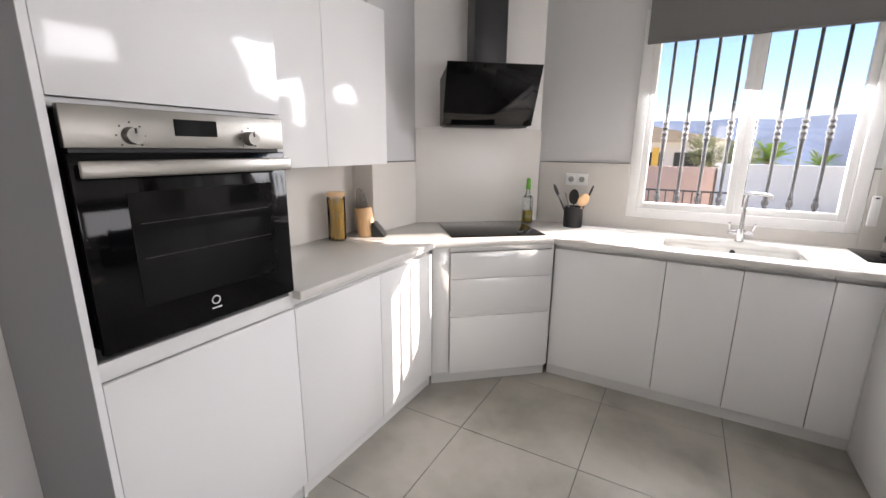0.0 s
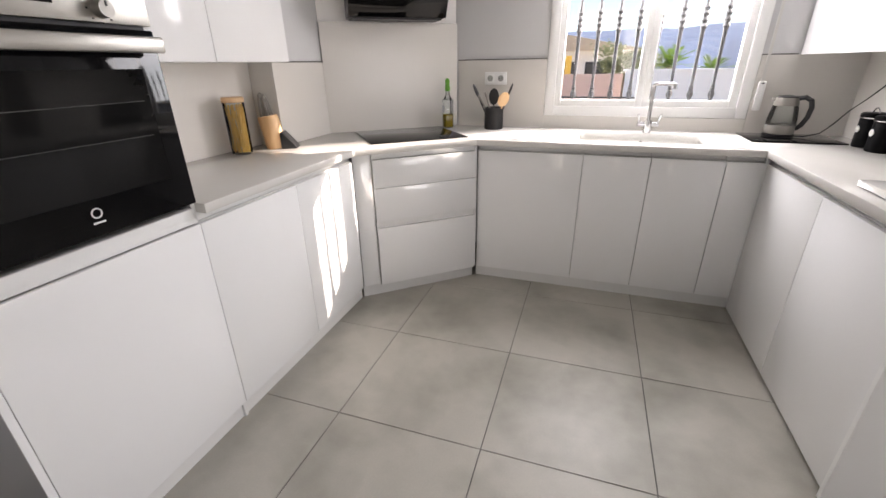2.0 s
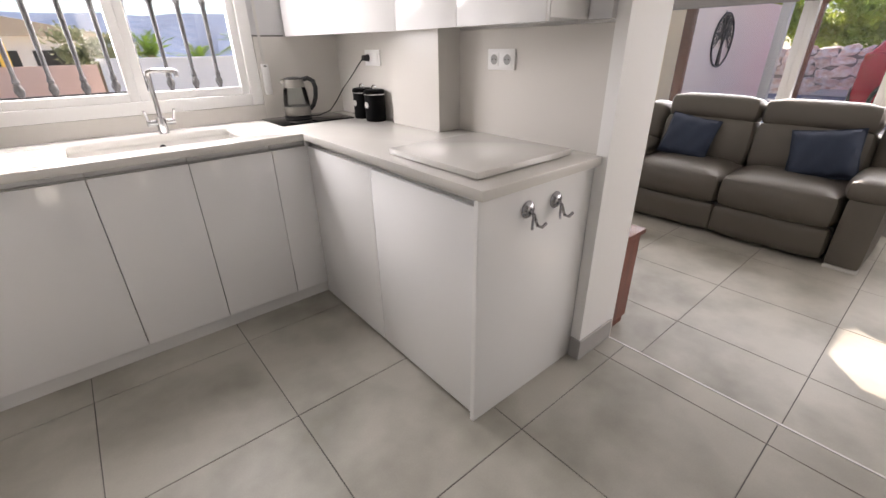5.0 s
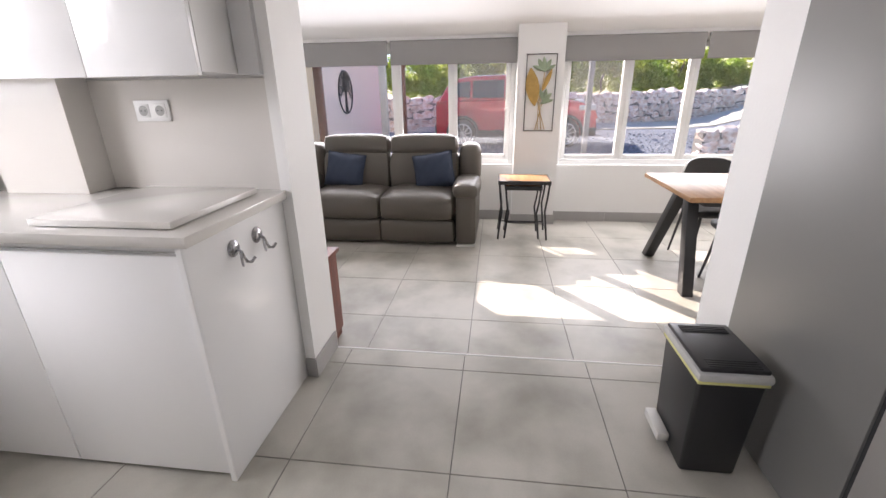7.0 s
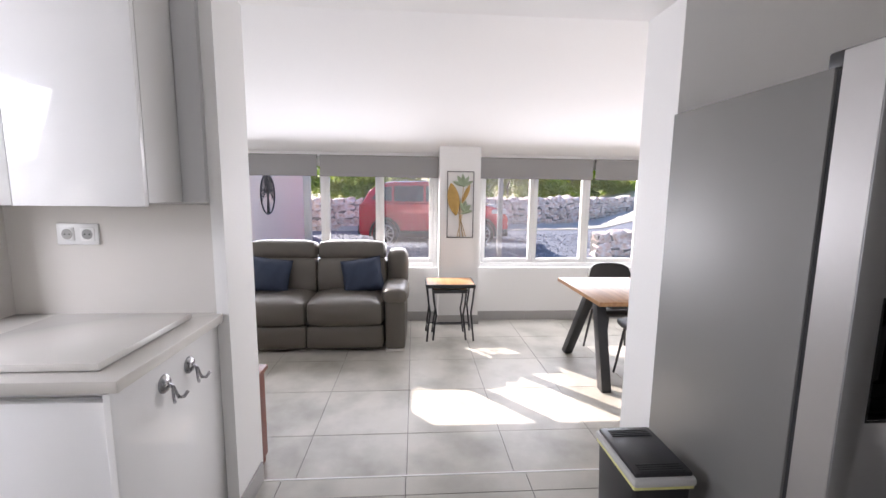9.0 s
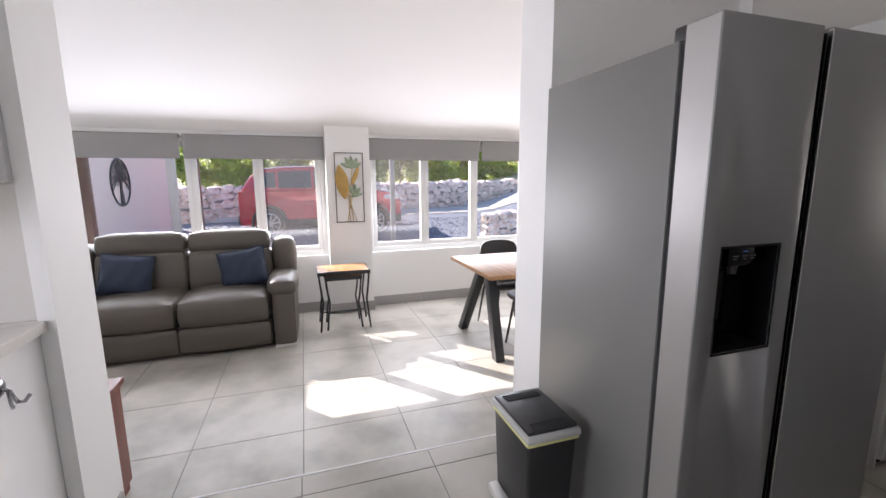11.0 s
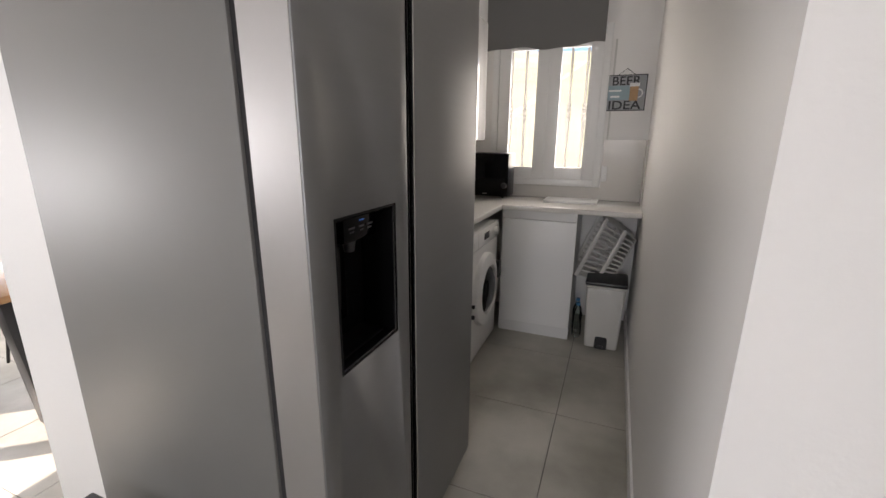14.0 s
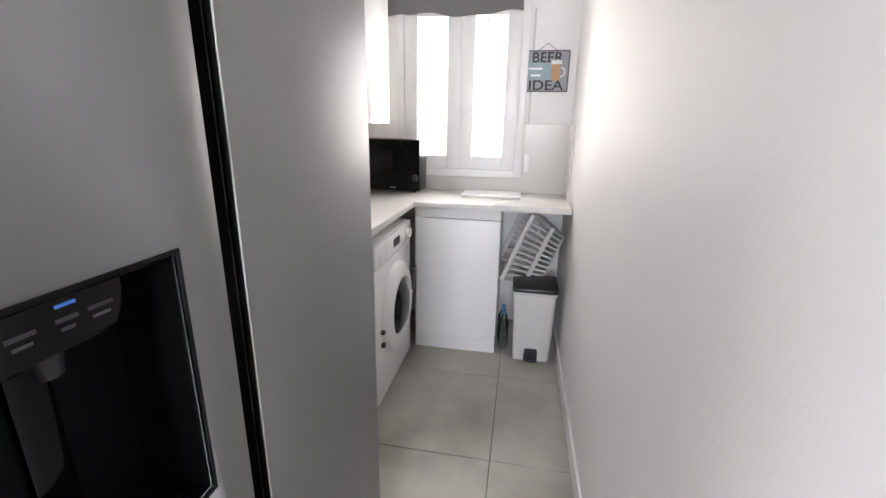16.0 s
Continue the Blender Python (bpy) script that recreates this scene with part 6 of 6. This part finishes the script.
part("frame", B(4.66, 4.74, 0.55, 0.62, 0.55, 1.95, 0.004), POSTW, sh)
for k in range(16):
    part("louvre", B(4.672, 4.728, 0.542, 0.552, 0.62 + 0.08 * k, 0.68 + 0.08 * k, 0.003, 1), POSTW, sh)

# dry stone walls and hedge
rock_meshes = []
for k in range(8):
    bm = bmesh.new()
    bmesh.ops.create_icosphere(bm, subdivisions=2, radius=0.5)
    for v in bm.verts:
        d = v.co.normalized()
        cube = d / max(abs(d.x), abs(d.y), abs(d.z)) * 0.5
        v.co = v.co.lerp(cube, 0.82) * (1 + 0.38 * noise.noise(d * 1.6 + Vector((k * 5.1, 0, 0))))
    me = bpy.data.meshes.new("stone")
    bm.to_mesh(me)
    bm.free()
    me.materials.append(STONE)
    rock_meshes.append(me)


def stone_wall(name, a, b, base_a, base_b, top_a, top_b, courses, label, seed, deep=0.4):
    """A wall of uneven stones laid in rough courses between two plan points."""
    rng = random.Random(seed)
    a, b = Vector((*a, 0)), Vector((*b, 0))
    d = b - a
    ang = math.atan2(d.y, d.x)
    t = thing(name, label, "stone wall", (a.x, a.y, base_a), kind="structure")
    core = bmesh.new()
    nrm = Vector((-d.y, d.x, 0)).normalized()
    lo = [a - nrm * deep * 0.3, b - nrm * deep * 0.3, b + nrm * deep * 0.3, a + nrm * deep * 0.3]
    vs_ = [core.verts.new((p.x, p.y, z)) for p, z in zip(lo, (base_a - 0.2, base_b - 0.2, base_b - 0.2, base_a - 0.2))] + [core.verts.new((p.x, p.y, z - 0.06)) for p, z in zip(lo, (top_a, top_b, top_b, top_a))]
    for f in ((0, 1, 2, 3), (4, 5, 6, 7), (0, 1, 5, 4), (1, 2, 6, 5), (2, 3, 7, 6), (3, 0, 4, 7)):
        core.faces.new([vs_[i] for i in f])
    part("core", core, MORTAR, t)
    u = 0.0
    for c in range(courses):
        u = rng.uniform(0, 0.01)
        while u < 1:
            f = u
            hgt = (top_a + (top_b - top_a) * f - base_a - (base_b - base_a) * f) / courses
            w = hgt * rng.uniform(1.0, 2.1)
            p = a + d * (u + w / 2 / d.length)
            z = base_a + (base_b - base_a) * f + hgt * (c + 0.5) + rng.uniform(-0.2, 0.2) * hgt
            ob = new("stone", rng.choice(rock_meshes))
            ob.parent = t
            ob.matrix_basis = ROOTS[t.name] @ Matrix.Translation((p.x, p.y, z)) @ Euler((rng.uniform(-0.25, 0.25), rng.uniform(-0.3, 0.3), ang + rng.uniform(-0.2, 0.2))).to_matrix().to_4x4() @ Matrix.Diagonal((w * 1.1, deep * rng.uniform(0.8, 1.1), hgt * rng.uniform(1.0, 1.35), 1))
            u += w / d.length
    return t


stone_wall("stone_wall", (13.0, 3.5), (15.4, -10.5), 0.08, 0.40, 1.15, 1.30, 5, "rough dry stone retaining wall below the hedge", 3)
stone_wall("low_stone_wall", (8.85, -5.15), (9.6, -8.5), -0.05, 0.0, 0.56, 0.62, 3, "low wall of pale and orange stones by the gravel", 5)
hd = thing("hedge", "dense green hedge growing above the stone wall", "hedge", (17.8, -3, 1.1))
bm = bmesh.new()
for k in range(31):
    x, y = 17.3 + 0.14 * k, 4.5 - 1.0 * k
    tube(bm, [(x, y, 0.8), (x + 0.1, y + 0.1, 1.6), (x, y - 0.1, 2.3)], 0.04, 5)
part("stems", bm, BARK, hd)
for k in range(27):
    y = 5.0 - 1.15 * k
    leaves((17.4 + 0.15 * (3.8 - y), y, 1.85 + 0.12 * math.sin(k * 1.7)), (0.8, 1.0, 0.85), 3000, 0.10, LEAF, "crown", hd, 30 + k, clumps=10)

# red car on the drive
car = thing("car", "red compact car parked on the gravel drive", "car", (10.85, -1.75, 0.12), world=False)
car.matrix_basis = pose(10.9, -1.72, 0.10, 3.0, 0, -90) @ Matrix.Diagonal((0.9, 0.95, 0.98, 1))
RED = material("red_car_paint", (0.56, 0.012, 0.035), 0.18, 0.2, vary=0.02, coat=1.0)
CARGLASS = material("tinted_car_glass", (0.03, 0.035, 0.04), 0.05, vary=0.0, coat=0.5)
TYRE = material("tyre_rubber", (0.02, 0.02, 0.02), 0.85, vary=0.1, scale=20)
ALLOY = material("alloy_wheel", (0.6, 0.6, 0.62), 0.3, 0.9, vary=0.02)
TRIM = material("black_car_trim", (0.02, 0.02, 0.022), 0.6, vary=0.05)
lower = [(-1.98, 0.42), (-1.95, 0.30), (-1.62, 0.28), (-1.58, 0.50), (-1.40, 0.66), (-1.20, 0.68), (-0.98, 0.50), (-0.92, 0.26), (0.92, 0.26), (0.98, 0.50), (1.18, 0.68), (1.38, 0.66), (1.58, 0.50), (1.62, 0.28), (1.93, 0.32), (2.0, 0.45), (2.0, 0.72), (1.90, 0.90), (1.55, 1.02), (1.0, 1.10), (-1.80, 1.06), (-1.98, 0.95)]
upper = [(-1.92, 1.05), (-1.70, 1.36), (-1.50, 1.52), (-1.1, 1.58), (-0.2, 1.60), (0.20, 1.54), (0.62, 1.32), (1.02, 1.08)]


def side_body(bm, outline, half, inset_top=0.0, z_ref=1.0, bev=0.03):
    ring = []
    for s in (-1, 1):
        ring.append([bm.verts.new((x, s * (half - inset_top * max(0, (z - z_ref)) / 0.6 - 0.05 * max(0, abs(x) - 1.4)), z)) for x, z in outline])
    n = len(outline)
    bm.faces.new(ring[0])
    bm.faces.new(ring[1][::-1])
    for i in range(n):
        k = (i + 1) % n
        bm.faces.new((ring[0][i], ring[0][k], ring[1][k], ring[1][i]))
    bmesh.ops.recalc_face_normals(bm, faces=bm.faces)
    bmesh.ops.bevel(bm, geom=[e for e in bm.edges if abs(e.verts[0].co.y - e.verts[1].co.y) < 0.3], offset=bev, segments=3, profile=0.5, affect="EDGES")
    return bm


part("body", side_body(bmesh.new(), lower, 0.86), RED, car)
part("cabin", side_body(bmesh.new(), upper, 0.80, 0.17), RED, car)
part("sill_cladding", B(-0.95, 0.95, -0.875, 0.875, 0.24, 0.42, 0.02), TRIM, car)
for s in (-1, 1):
    for pts in ([(-1.66, 1.16), (-1.12, 1.12), (-1.12, 1.48), (-1.42, 1.45)], [(-1.06, 1.12), (-0.28, 1.12), (-0.28, 1.50), (-1.06, 1.49)], [(-0.22, 1.12), (0.72, 1.12), (0.28, 1.42), (0.08, 1.49), (-0.22, 1.50)]):
        bm = bmesh.new()
        vsA = [bm.verts.new((x, s * (0.806 - 0.17 * (z - 1.0) / 0.6), z)) for x, z in pts]
        vsB = [bm.verts.new((x, s * (0.79 - 0.17 * (z - 1.0) / 0.6), z)) for x, z in pts]
        bm.faces.new(vsA)
        bm.faces.new(vsB[::-1])
        for i in range(len(pts)):
            k = (i + 1) % len(pts)
            bm.faces.new((vsA[i], vsA[k], vsB[k], vsB[i]))
        part("side_window", bm, CARGLASS, car)
    for x in (-1.30, 1.28):
        wh = part("wheel", C((x, s * 0.66, 0.33), (x, s * 0.86, 0.33), 0.33, n=32), TYRE, car)
        part("rim", C((x, s * 0.855, 0.33), (x, s * 0.866, 0.33), 0.235, n=32), TRIM, wh)
        bm = tube(bmesh.new(), arc((x, s * 0.868, 0.33), 0.225, 0, 360, 32), 0.016, 6)
        for k in range(10):
            a = radians(36 * k + 8)
            cyl(bm, (x + 0.03 * math.cos(a), s * 0.872, 0.33 + 0.03 * math.sin(a)), (x + 0.225 * math.cos(a), s * 0.87, 0.33 + 0.225 * math.sin(a)), 0.017, 0.012, n=6)
        cyl(bm, (x, s * 0.866, 0.33), (x, s * 0.88, 0.33), 0.05, n=14)
        part("spokes", bm, ALLOY, wh, "bright alloy spokes")
    part("headlight", B(1.52, 1.95, s * 0.74 - 0.115, s * 0.74 + 0.115, 0.83, 0.96, 0.035), WHITE_PLASTIC, car)
    part("wheel_arch", tube(bmesh.new(), arc((1.28, s * 0.845, 0.33), 0.385, -8, 188, 20), 0.04, 6), TRIM, car)
    part("wheel_arch", tube(bmesh.new(), arc((-1.30, s * 0.845, 0.33), 0.385, -8, 188, 20), 0.04, 6), TRIM, car)
    part("bumper_corner", B(1.66, 2.01, s * 0.70 - 0.14, s * 0.70 + 0.14, 0.27, 0.50, 0.05), TRIM, car)
    part("fog_light", B(1.80, 2.005, s * 0.72 - 0.11, s * 0.72 + 0.11, 0.56, 0.67, 0.025), WHITE_PLASTIC, car)
    part("tail_light", B(-1.97, -1.70, s * 0.74 - 0.09, s * 0.74 + 0.09, 0.90, 1.06, 0.03), material("tail_lens", (0.35, 0.01, 0.01), 0.2, vary=0.0), car)
    part("mirror", soft(bmesh.new(), 0.52, 0.68, s * 0.93 - 0.08, s * 0.93 + 0.08, 1.08, 1.24, 0.04), RED, car)
    part("door_handle", B(-0.55, -0.40, s * 0.86 - 0.02, s * 0.86 + 0.02, 0.95, 0.975, 0.006), RED, car)
part("rear_window", box(bmesh.new(), -0.012, 0.012, -0.64, 0.64, -0.17, 0.17, 0.006, 2, Matrix.Translation((-1.815, 0, 1.218)) @ Matrix.Rotation(radians(35), 4, "Y")), CARGLASS, car)
part("rear_bumper", B(-2.02, -1.80, -0.80, 0.80, 0.30, 0.55, 0.04), TRIM, car)
part("grille", B(1.96, 2.015, -0.55, 0.55, 0.52, 0.74, 0.02), TRIM, car)

set_in_place(made, SUNROOM)

# ---- floor tiles ----
tiles(floor, 0.0, WX, SX0 - 0.008, -4.93, NY, 0.0, 0.0)
tiles(floor_low, FZ, SX0 + 0.001, LX, LS, LN, 2.563, 0.0)
